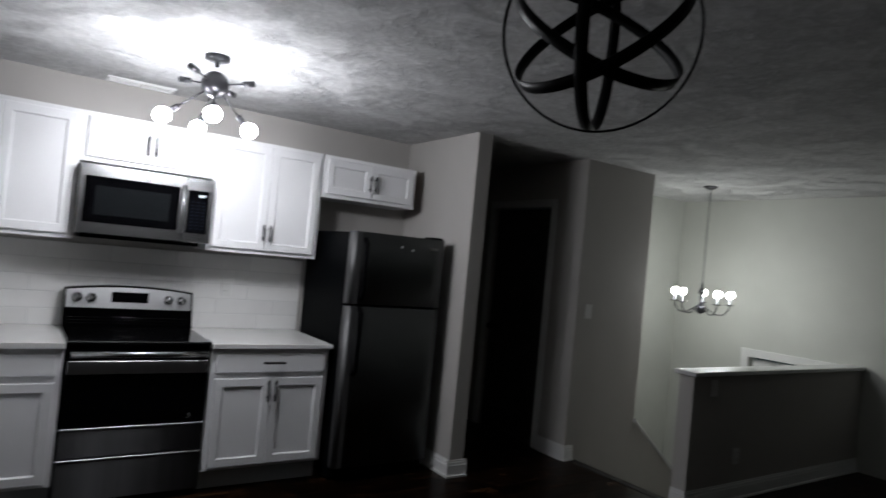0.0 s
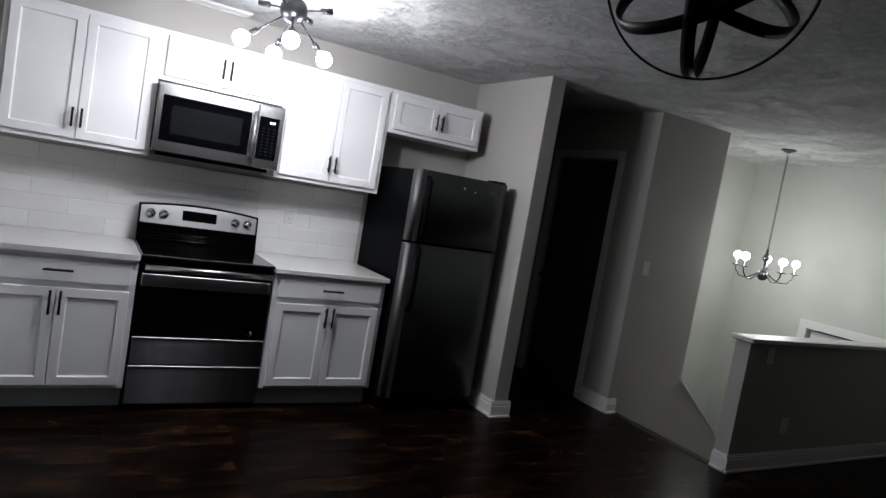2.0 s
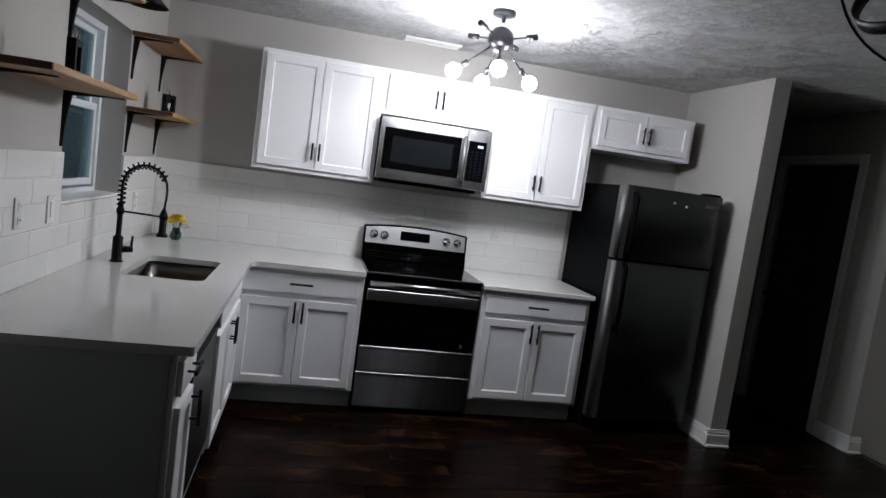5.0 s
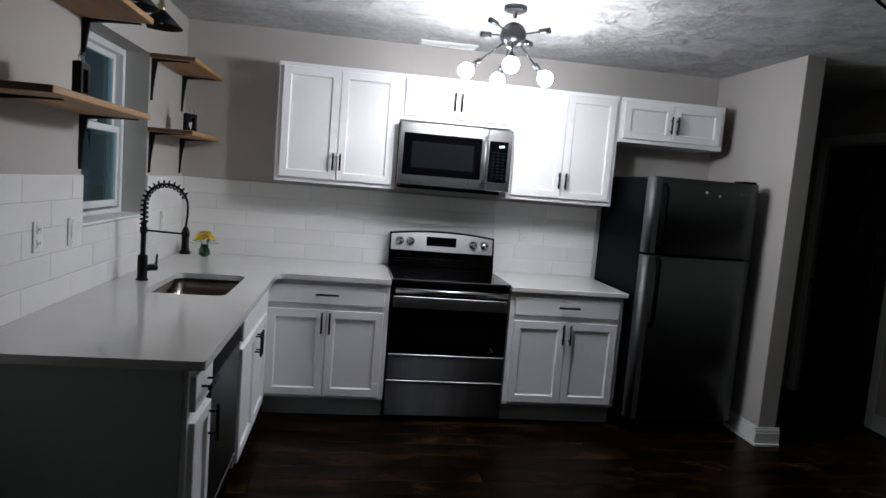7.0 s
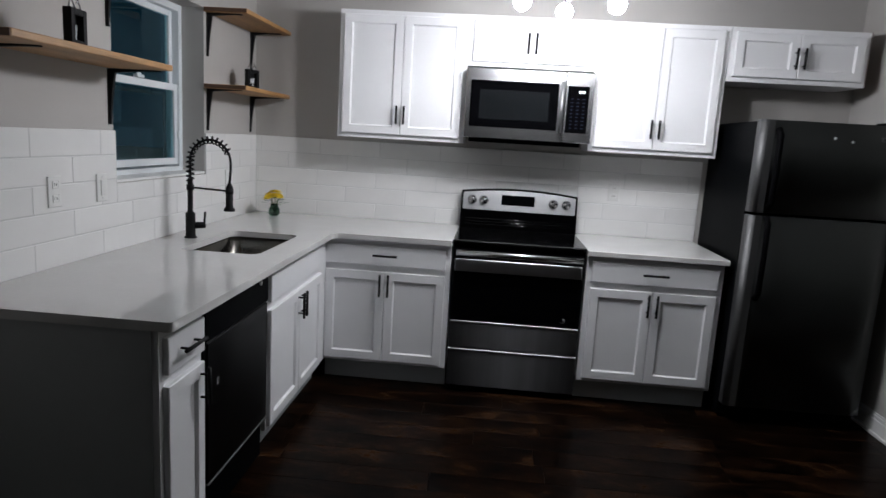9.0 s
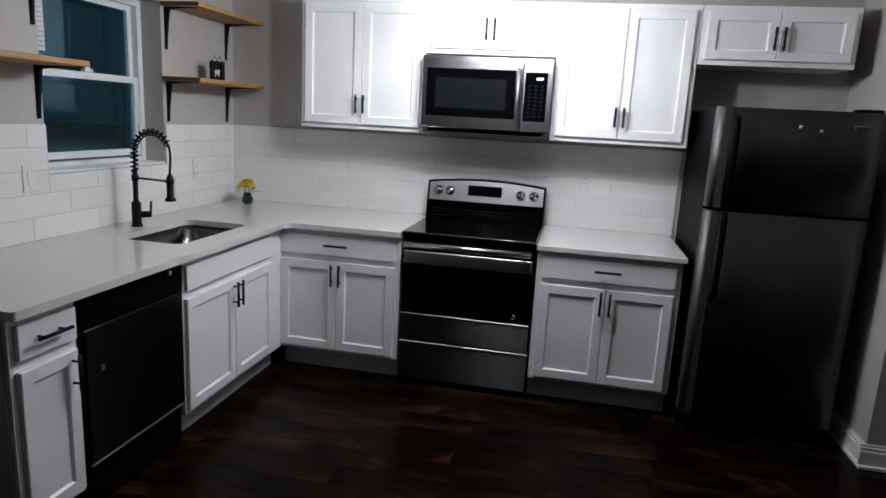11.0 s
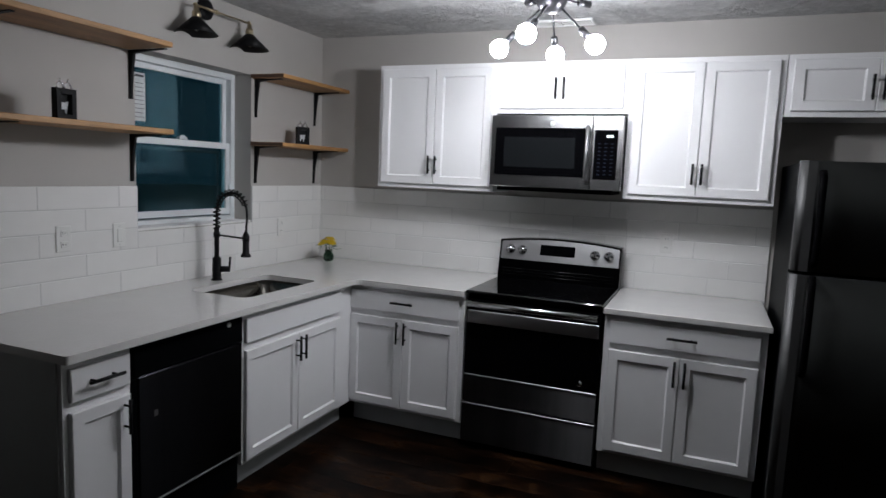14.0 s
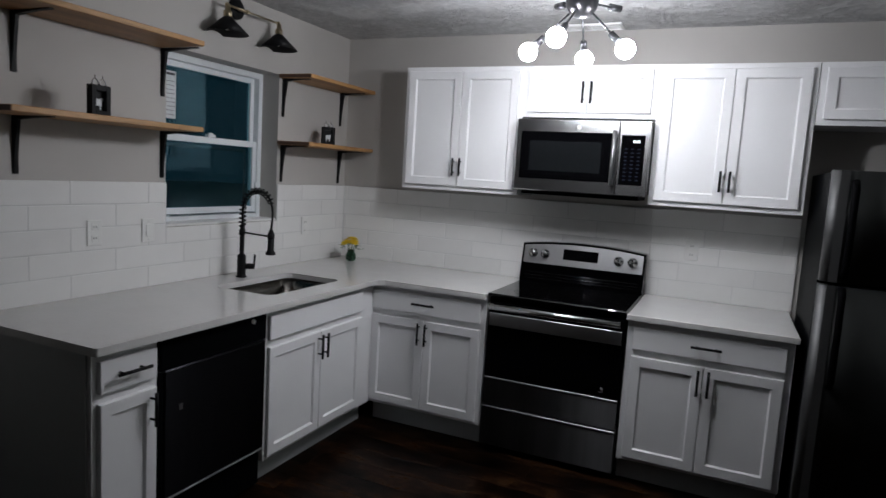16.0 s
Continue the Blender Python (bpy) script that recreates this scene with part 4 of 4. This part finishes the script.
def lantern(at, rz, s=1.0):
    t = thing("decorative_lantern", at, "small black box lantern with a pale animal picture and wire loops", "decoration", "lanterns on the shelves", rz)
    part("box", ring_frame(bmesh.new(), -0.013 * s, 0.013 * s, -0.041 * s, 0.041 * s, 0.0, 0.108 * s, 0.019 * s, 0.001), BLACKM, t)
    part("back", boxes((-0.012 * s, -0.006 * s, -0.022 * s, 0.022 * s, 0.019 * s, 0.09 * s)), BLACKM, t, "dark picture panel")
    part("animal_shape", boxes((-0.006 * s, -0.004 * s, -0.017 * s, 0.017 * s, 0.036 * s, 0.060 * s), (-0.006 * s, -0.004 * s, -0.013 * s, -0.008 * s, 0.022 * s, 0.038 * s), (-0.006 * s, -0.004 * s, 0.008 * s, 0.013 * s, 0.022 * s, 0.038 * s), (-0.006 * s, -0.004 * s, 0.012 * s, 0.02 * s, 0.05 * s, 0.064 * s)), PRINTM, t, "pale animal silhouette")
    bm = bmesh.new()
    for y in (-0.016 * s, 0.016 * s):
        tube(bm, [(0.0, y + 0.014 * s * math.cos(a), 0.107 * s + 0.018 * s * math.sin(a) * 1.3) for a in (math.pi * k / 8 for k in range(9))], 0.0026, 6)
        tube(bm, [(0.0, y, 0.13 * s), (0.0, y, 0.142 * s)], 0.0026, 6)
    part("wire_loops", bm, STEELH, t, "thin wire loops")
    return t


LANT1 = lantern((0.20, -2.165, 1.70), 5, 1.15)
LANT2 = lantern((0.145, -0.44, 1.693), -28, 1.08)

# ---- flowers ----
fl = thing("flower_vase", (0.21, -0.20, CZ1), "small glass vase with yellow flowers on the worktop", "vase of flowers")
bm = bmesh.new()
lathe(bm, [(0.0, 0.0), (0.02, 0.0), (0.028, 0.012), (0.028, 0.035), (0.018, 0.05), (0.022, 0.06), (0.0195, 0.06), (0.015, 0.05), (0.025, 0.034), (0.025, 0.013), (0.0, 0.006)], n=16)
part("vase", bm, VASE, fl)
FS = 1.3
rnd = random.Random(4)
bm = bmesh.new()
for k in range(26):
    a, e = rnd.uniform(0, 6.283), rnd.uniform(0.2, 1.2)
    r = rnd.uniform(0.02, 0.055)
    c = Vector((r * math.cos(a), r * math.sin(a), 0.055 + 0.028 * e))
    d = Vector((math.cos(a), math.sin(a), e * 0.5)).normalized()
    sd = d.cross(Vector((0, 0, 1))).normalized()
    vs = [bm.verts.new(p) for p in (c, c + d * 0.014 + sd * 0.008, c + d * 0.03 - Vector((0, 0, 0.004)), c + d * 0.014 - sd * 0.008)]
    bm.faces.new(vs)
for k in range(7):
    a = k * 0.9
    tube(bm, [(0, 0, 0.01), (0.025 * math.cos(a), 0.025 * math.sin(a), 0.1)], 0.0014, 5)
part("leaves", bm, LEAF, fl, "dark green leaves and stems")
for k in range(8):
    bm = bmesh.new()
    a = k * 2.4
    r = 0.012 + 0.03 * (k / 8)
    c = Vector((r * math.cos(a), r * math.sin(a), 0.088 + 0.03 * (1 - k / 8) + rnd.uniform(-0.006, 0.006)))
    up = Vector((c.x * 12, c.y * 12, 1)).normalized()
    u = up.orthogonal().normalized()
    w = up.cross(u)
    for ring, (m, ln, lift) in enumerate(((9, 0.031, 0.0), (8, 0.024, 0.4))):
        for j in range(m):
            t = 6.283 * j / m + ring * 0.3
            d = (math.cos(t) * u + math.sin(t) * w + lift * up).normalized()
            sd = up.cross(d).normalized()
            vs = [bm.verts.new(p) for p in (c, c + d * ln * 0.6 + sd * 0.009, c + d * ln + up * 0.001, c + d * ln * 0.6 - sd * 0.009)]
            bm.faces.new(vs)
    ball(bm, c + up * 0.002, 0.005, 6)
    part("blossom", bm, YELLOW, fl, "yellow daisy-like blossom")


for o in fl.children:
    o.data.transform(Matrix.Scale(FS, 4))


# ---- lamps ----
def bulb(parent, c, d, r, mat, label):
    bm = bmesh.new()
    ball(bm, Vector(c) + Vector(d) * (r * 0.95), r, 12)
    return part("bulb", bm, mat, parent, label)


SX, SY, SZ = 1.948, -1.20, 2.318
sp = thing("sputnik_ceiling_light", (SX, SY, CEIL), "gunmetal ball ceiling light with eight arms, four lit globe bulbs", "ceiling light")
bm = bmesh.new()
lathe(bm, [(0.0, 0.0), (0.062, 0.0), (0.062, -0.022), (0.055, -0.026), (0.012, -0.026), (0.01, -0.06), (0.0, -0.06)], n=28)
part("canopy", bm, GUN, sp, "round gunmetal canopy")
cz = SZ - CEIL
bm = bmesh.new()
ball(bm, (0, 0, cz), 0.07, 18)
part("hub", bm, GUN, sp, "gunmetal ball hub")
arms = [(-0.231, 0.022, -0.2, True), (0.196, 0.006, -0.2, True), (-0.045, -0.205, -0.19, True), (-0.02, 0.21, -0.2, True),
        (0.16, -0.10, 0.022, False), (-0.125, -0.10, 0.03, False), (0.12, 0.13, -0.0, False), (-0.14, 0.13, 0.02, False)]
for ax_, ay_, az_, on in arms:
    d = Vector((ax_, ay_, az_))
    ln = d.length
    d.normalize()
    c = Vector((0, 0, cz))
    reach = ln - 0.05 if on else 0.185
    bm = bmesh.new()
    tube(bm, [c + d * 0.065, c + d * (reach - 0.03)], 0.0045, 8)
    part("arm", bm, GUN, sp)
    bm = bmesh.new()
    lathe(bm, [(0.006, -0.044), (0.015, -0.042), (0.016, 0.016), (0.012, 0.016), (0.011, -0.01), (0.0, -0.01)], c + d * reach, axis=d, n=16)
    part("socket", bm, GUN, sp, "gunmetal bulb socket")
    if on:
        bulb(sp, c + d * (reach + 0.014), d, 0.041, LIT, "lit white globe bulb")

# chandelier over the stairs
CHX, CHY = 6.60, -0.98
ch = thing("chandelier", (CHX, CHY, CEIL), "brushed nickel chandelier on a chain, five lit bulbs", "chandelier")
bm = bmesh.new()
lathe(bm, [(0.0, 0.0), (0.065, 0.0), (0.06, -0.012), (0.02, -0.03), (0.0, -0.032)], n=24)
part("canopy", bm, GUN, ch)
CH_BODY = -1.065
bm = bmesh.new()
zz = -0.03
k = 0
while zz > CH_BODY + 0.14:
    h = 0.019
    pts = []
    for j in range(9):
        a = 2 * math.pi * j / 8
        o = 0.009 * math.cos(a)
        pts.append((o if k % 2 else 0, 0 if k % 2 else o, zz - h + h * 1.1 * math.sin(a)))
    tube(bm, pts, 0.0022, 5, caps=False)
    zz -= 0.032
    k += 1
part("chain", bm, GUN, ch, "linked metal chain")
bm = bmesh.new()
lathe(bm, [(0.0, CH_BODY + 0.15), (0.012, CH_BODY + 0.14), (0.012, CH_BODY + 0.1), (0.03, CH_BODY + 0.07), (0.035, CH_BODY + 0.05), (0.014, CH_BODY + 0.03), (0.014, CH_BODY - 0.05), (0.04, CH_BODY - 0.06), (0.045, CH_BODY - 0.12), (0.03, CH_BODY - 0.14), (0.0, CH_BODY - 0.15)], n=20)
part("stem", bm, GUN, ch)
for k in range(5):
    a = 2 * math.pi * k / 5 + 0.52
    ca, sa = math.cos(a), math.sin(a)
    bm = bmesh.new()
    prof = [(0.02, -0.06), (0.07, -0.10), (0.14, -0.145), (0.21, -0.14), (0.25, -0.09), (0.258, -0.05)]
    tube(bm, [(r * ca, r * sa, CH_BODY + z) for r, z in prof], 0.006, 8)
    part("arm", bm, GUN, ch, "curved nickel arm")
    bm = bmesh.new()
    lathe(bm, [(0.0, -0.05), (0.04, -0.045), (0.042, -0.04), (0.012, -0.038), (0.012, 0.02), (0.0, 0.02)], (0.258 * ca, 0.258 * sa, CH_BODY), n=16)
    part("cup", bm, GUN, ch, "candle cup")
    bulb(ch, (0.258 * ca, 0.258 * sa, CH_BODY + 0.02), (0, 0, 1), 0.033, LITC, "lit candle bulb")

# orb pendant, unlit
OX, OY, OZ, OR = 2.315, -3.51, 2.118, 0.238
ob_ = thing("orb_pendant", (OX, OY, CEIL), "black orb pendant of crossing flat bands, unlit", "pendant light")
bm = bmesh.new()
lathe(bm, [(0.0, 0.0), (0.065, 0.0), (0.062, -0.02), (0.01, -0.03), (0.008, OZ + OR - CEIL), (0.0, OZ + OR - CEIL)], n=20)
part("rod", bm, BLACKM, ob_)
oc = Vector((0, 0, OZ - CEIL))


def band(normal, radius, width, th=0.004):
    nrm = Vector(normal).normalized()
    u = nrm.orthogonal().normalized()
    w = nrm.cross(u)
    bm = bmesh.new()
    N = 56
    rings = []
    for k in range(N):
        a = 2 * math.pi * k / N
        e = math.cos(a) * u + math.sin(a) * w
        rings.append([bm.verts.new(oc + e * (radius + dr_) + nrm * h) for dr_, h in ((0, -width / 2), (th, -width / 2), (th, width / 2), (0, width / 2))])
    for k in range(N):
        a, b = rings[k], rings[(k + 1) % N]
        for j in range(4):
            bm.faces.new((a[j], a[(j + 1) % 4], b[(j + 1) % 4], b[j])).smooth = True
    return part("band", bm, BLACKM, ob_, "flat black metal band")


to_cam = Vector((-0.68, -0.65, -0.3)).normalized()
side = to_cam.cross(Vector((0, 0, 1))).normalized() * -1
upv = to_cam.cross(side).normalized()
upv = upv if upv.z > 0 else -upv
band(to_cam, OR, 0.03)
band(side + 0.16 * to_cam, OR - 0.006, 0.03)
band(-0.5 * side + 0.86 * upv + 0.36 * to_cam, OR - 0.012, 0.03)
band(0.45 * side + 0.89 * upv + 0.32 * to_cam, OR - 0.018, 0.03)
bm = bmesh.new()
lathe(bm, [(0.0, OR - 0.02), (0.03, OR - 0.03), (0.03, OR - 0.1), (0.012, OR - 0.11), (0.0, OR - 0.11)], oc, n=16)
part("socket_cluster", bm, BLACKM, ob_)

# vanity sconce over the window
sc_ = thing("wall_sconce", (0, -1.168, 2.368), "two-light wall sconce with black cone shades and brass joints, unlit", "wall light")
bm = bmesh.new()
lathe(bm, [(0.0, 0.0), (0.058, 0.0), (0.058, 0.012), (0.05, 0.018), (0.0, 0.02)], (0, 0, 0.02), axis=(1, 0, 0), n=28)
part("wall_plate", bm, BLACKM, sc_, "round black wall plate")
bm = bmesh.new()
tube(bm, [(0.015, 0, 0.02), (0.085, 0, 0.0)], 0.009, 10)
tube(bm, [(0.085, -0.155, 0.0), (0.085, 0.265, 0.0)], 0.0055, 10)
for y in (-0.155, 0.0, 0.265):
    ball(bm, (0.085, y, 0.0), 0.013, 8)
part("crossbar", bm, BRASS, sc_, "aged brass crossbar")
for y in (-0.155, 0.265):
    bm = bmesh.new()
    lathe(bm, [(0.0, 0.0), (0.012, -0.004), (0.014, -0.03), (0.022, -0.034), (0.022, -0.066), (0.0, -0.067)], (0.09, y, 0.0), n=16, axis=(0, 0, 1))
    part("lamp_holder", bm, BRASS, sc_, "aged brass lamp holder")
    bm = bmesh.new()
    lathe(bm, [(0.02, -0.062), (0.026, -0.066), (0.111, -0.148), (0.109, -0.148), (0.024, -0.07), (0.019, -0.066)], (0.09, y, 0.0), n=32, axis=(0, 0, 1))
    part("shade", bm, BLACKM, sc_, "black metal cone shade")
    bm = bmesh.new()
    lathe(bm, [(0.0, -0.07), (0.02, -0.075), (0.025, -0.105), (0.018, -0.125), (0.0, -0.132)], (0.09, y, 0.0), n=14, axis=(0, 0, 1))
    part("bulb", bm, PLASTIC, sc_, "unlit white bulb")


# ---- plates, vent ----
def outlet(at, rz, label, toggle=False):
    t = thing("wall_outlet", at, label, "outlet", rz=rz)
    part("plate", boxes((-0.036, 0.036, -0.006, 0.0, -0.058, 0.058), bevel=0.002), PLASTIC, t)
    if toggle:
        part("rocker", boxes((-0.015, 0.015, -0.011, -0.006, -0.032, 0.032), bevel=0.002), PLASTIC, t)
        part("screw", boxes((-0.003, 0.003, -0.0072, -0.006, 0.042, 0.048), (-0.003, 0.003, -0.0072, -0.006, -0.048, -0.042)), GROUT, t)
    else:
        for s in (-0.026, 0.026):
            part("socket_face", boxes((-0.016, 0.016, -0.0085, -0.006, s - 0.015, s + 0.015), bevel=0.002), PLASTIC, t)
            part("slots", boxes((-0.008, -0.006, -0.0092, -0.0084, s - 0.004, s + 0.007), (0.005, 0.007, -0.0092, -0.0084, s - 0.004, s + 0.006)), BLACKM, t)
    return t


outlet((0.0125, -2.048, 1.188), 90, "white double outlet on the tiled wall")
outlet((0.0125, -1.757, 1.184), 90, "white rocker switch on the tiled wall", True)
outlet((0.0125, -0.485, 1.145), 90, "white double outlet near the corner")
outlet((2.435, -0.0125, 1.19), 0, "white double outlet between range and fridge")
outlet((X_W2 + 0.14, Y_W2, 1.22), 0, "white light switch by the stairs", True)
outlet((5.30, HW_Y0, 0.815), 0, "white switch plate on the half wall", True)
outlet((5.635, HW_Y0, 0.31), 0, "white outlet low on the half wall")

vn = thing("ceiling_vent", (1.745, -0.13, CEIL), "white slatted air vent in the ceiling", "vent")
part("frame", boxes((-0.2, 0.2, -0.07, -0.055, -0.012, 0.0), (-0.2, 0.2, 0.055, 0.07, -0.012, 0.0), (-0.2, -0.185, -0.055, 0.055, -0.012, 0.0), (0.185, 0.2, -0.055, 0.055, -0.012, 0.0), (-0.006, 0.006, -0.055, 0.055, -0.012, 0.0), bevel=0.002), TRIMM, vn)
for k in range(7):
    y = -0.045 + 0.015 * k
    bm = bmesh.new()
    vs = [bm.verts.new(p) for p in ((-0.185, y, -0.010), (0.185, y, -0.010), (0.185, y + 0.010, -0.002), (-0.185, y + 0.010, -0.002), (-0.185, y, -0.0085), (0.185, y, -0.0085), (0.185, y + 0.010, -0.0005), (-0.185, y + 0.010, -0.0005))]
    for f in ((0, 1, 2, 3), (7, 6, 5, 4), (0, 4, 5, 1), (2, 6, 7, 3), (1, 5, 6, 2), (0, 3, 7, 4)):
        bm.faces.new([vs[i] for i in f])
    part("slat", bm, TRIMM, vn)

# ---- tiles ----
TZ0, TH, TL, G = CZ1 - 0.001, 0.1043, 0.4095, 0.0026


def tile_mesh(w, h, nx):
    """A glazed tile with eased edges; nx: it faces +x, else -y."""
    t, e = 0.009, 0.0022
    bm = bmesh.new()
    lo = [(0, 0), (w, 0), (w, h), (0, h)]
    hi = [(e, e), (w - e, e), (w - e, h - e), (e, h - e)]
    place_ = (lambda u, v, d: (d, u, v)) if nx else (lambda u, v, d: (u, -d, v))
    r0 = [bm.verts.new(place_(u, v, 0.0)) for u, v in lo]
    r1 = [bm.verts.new(place_(u, v, t - 0.0015)) for u, v in lo]
    r2 = [bm.verts.new(place_(u, v, t)) for u, v in hi]
    for a, b in ((r0, r1), (r1, r2)):
        for k in range(4):
            bm.faces.new((a[k], a[(k + 1) % 4], b[(k + 1) % 4], b[k]))
    bm.faces.new(r2)
    bmesh.ops.recalc_face_normals(bm, faces=bm.faces[:])
    me = bpy.data.meshes.new("tile")
    bm.to_mesh(me)
    bm.free()
    me.materials.append(TILE)
    return me


MESHES = {}


def lay_tiles(parent, nx, a0, a1, joints, cut=None):
    """Lays running-bond rows from a0 to a1 along the wall, with a joint at joints[row]; cut(z0, z1) gives spans to leave out."""
    for r in range(5):
        z0 = TZ0 + r * TH
        z1 = z0 + TH
        shift = joints[r]
        k = math.floor((a0 - shift) / TL)
        while shift + k * TL < a1:
            p, q = max(a0, shift + k * TL), min(a1, shift + (k + 1) * TL)
            spans = [(p, q)]
            if cut and z1 > cut[2] + 0.005:
                spans = [(p, min(q, cut[0])), (max(p, cut[1]), q)]
            for s, e in spans:
                top_ = z1
                if e - s > 0.012:
                    w_, h_ = round(e - s - G, 4), round(top_ - z0 - G, 4)
                    key = (w_, h_, nx)
                    if key not in MESHES:
                        MESHES[key] = tile_mesh(w_, h_, nx)
                    o = new("tile", MESHES[key])
                    o.parent = parent
                    o.location = (0.003, s + G / 2, z0 + G / 2) if nx else (s + G / 2, -0.003, z0 + G / 2)
            if cut and z1 > cut[2] + 0.005 and z0 < cut[2] - 0.01:
                s, e = max(p, cut[0]), min(q, cut[1])
                if e - s > 0.012:
                    w_, h_ = round(e - s - G, 4), round(cut[2] - z0 - G, 4)
                    key = (w_, h_, nx)
                    if key not in MESHES:
                        MESHES[key] = tile_mesh(w_, h_, nx)
                    o = new("tile", MESHES[key])
                    o.parent = parent
                    o.location = (0.003, s + G / 2, z0 + G / 2)
            k += 1


TOPZ = TZ0 + 5 * TH
bs = structure("backsplash_west", boxes((0.0, 0.0108, -2.599, W_Y0 - 0.001, CZ1, TOPZ - 0.003), (0.0, 0.0108, W_Y0 - 0.001, W_Y1 + 0.001, CZ1, W_Z0 - 0.006), (0.0, 0.0108, W_Y1 + 0.001, -0.0108, CZ1, TOPZ - 0.002)), GROUT, "white glazed subway tile backsplash under the window")
lay_tiles(bs, True, -2.6, -0.013, (-1.75, -1.935, -1.75, -1.935, -1.752), (W_Y0 - 0.004, W_Y1 + 0.004, W_Z0 - 0.002))
bs2 = structure("backsplash_north", boxes((0.0, 2.984, -0.0108, 0.0, CZ1 - 0.1, TOPZ - 0.002)), GROUT, "white glazed subway tile backsplash behind the range")
lay_tiles(bs2, False, 0.013, 2.2, (0.85, 0.638, 0.845, 0.644, 0.865))
lay_tiles(bs2, False, 2.2, 2.985, (2.673, 2.371, 2.586, 2.498, 2.59))

# ---- floor planks ----
rp = random.Random(11)
PW = 0.152
plank_meshes = {}
stuff = bmesh.new()
count = 0
row = 0
y = -0.0
while y > Y_BACK:
    y1 = max(y - PW, Y_BACK)
    xa = 0.0
    x = -rp.uniform(0.1, 1.1)
    xend = X_STUB if y1 > Y_STUB else (X_W2 + 0.13 if y1 > HW_Y0 else X_FRONT)
    while x < xend:
        ln = rp.choice((0.9, 1.2, 1.2, 1.2))
        p, q = max(0.0, x), min(xend, x + ln)
        if q - p > 0.01 and y - y1 > 0.01:
            near = -4.2 < y <= -0.0 and p < 4.6 and count < 290
            if near:
                w_, d_ = round(q - p, 3), round(y - y1, 3)
                if (w_, d_) not in plank_meshes:
                    bmp = boxes((0.0004, w_ - 0.0004, -d_ + 0.0004, -0.0004, -0.012, 0.0), bevel=0.0006)
                    bmesh.ops.recalc_face_normals(bmp, faces=bmp.faces[:])
                    me = bpy.data.meshes.new("plank")
                    bmp.to_mesh(me)
                    bmp.free()
                    me.materials.append(PLANK)
                    plank_meshes[(w_, d_)] = me
                o = new("plank", plank_meshes[(w_, d_)])
                o.parent = floor
                o.location = (p, y, 0.0)
                count += 1
            else:
                box(stuff, p + 0.001, q - 0.001, y1 + 0.001, y - 0.001, -0.012, 0.0)
        x += ln
    y = y1
    row += 1
box(stuff, X_STUB + 0.1, X_W2 + 0.05, -0.912, 3.0, -0.012, 0.0)
part("floor_planks_far", stuff, PLANK, floor, "dark walnut planks", kind="stuff")
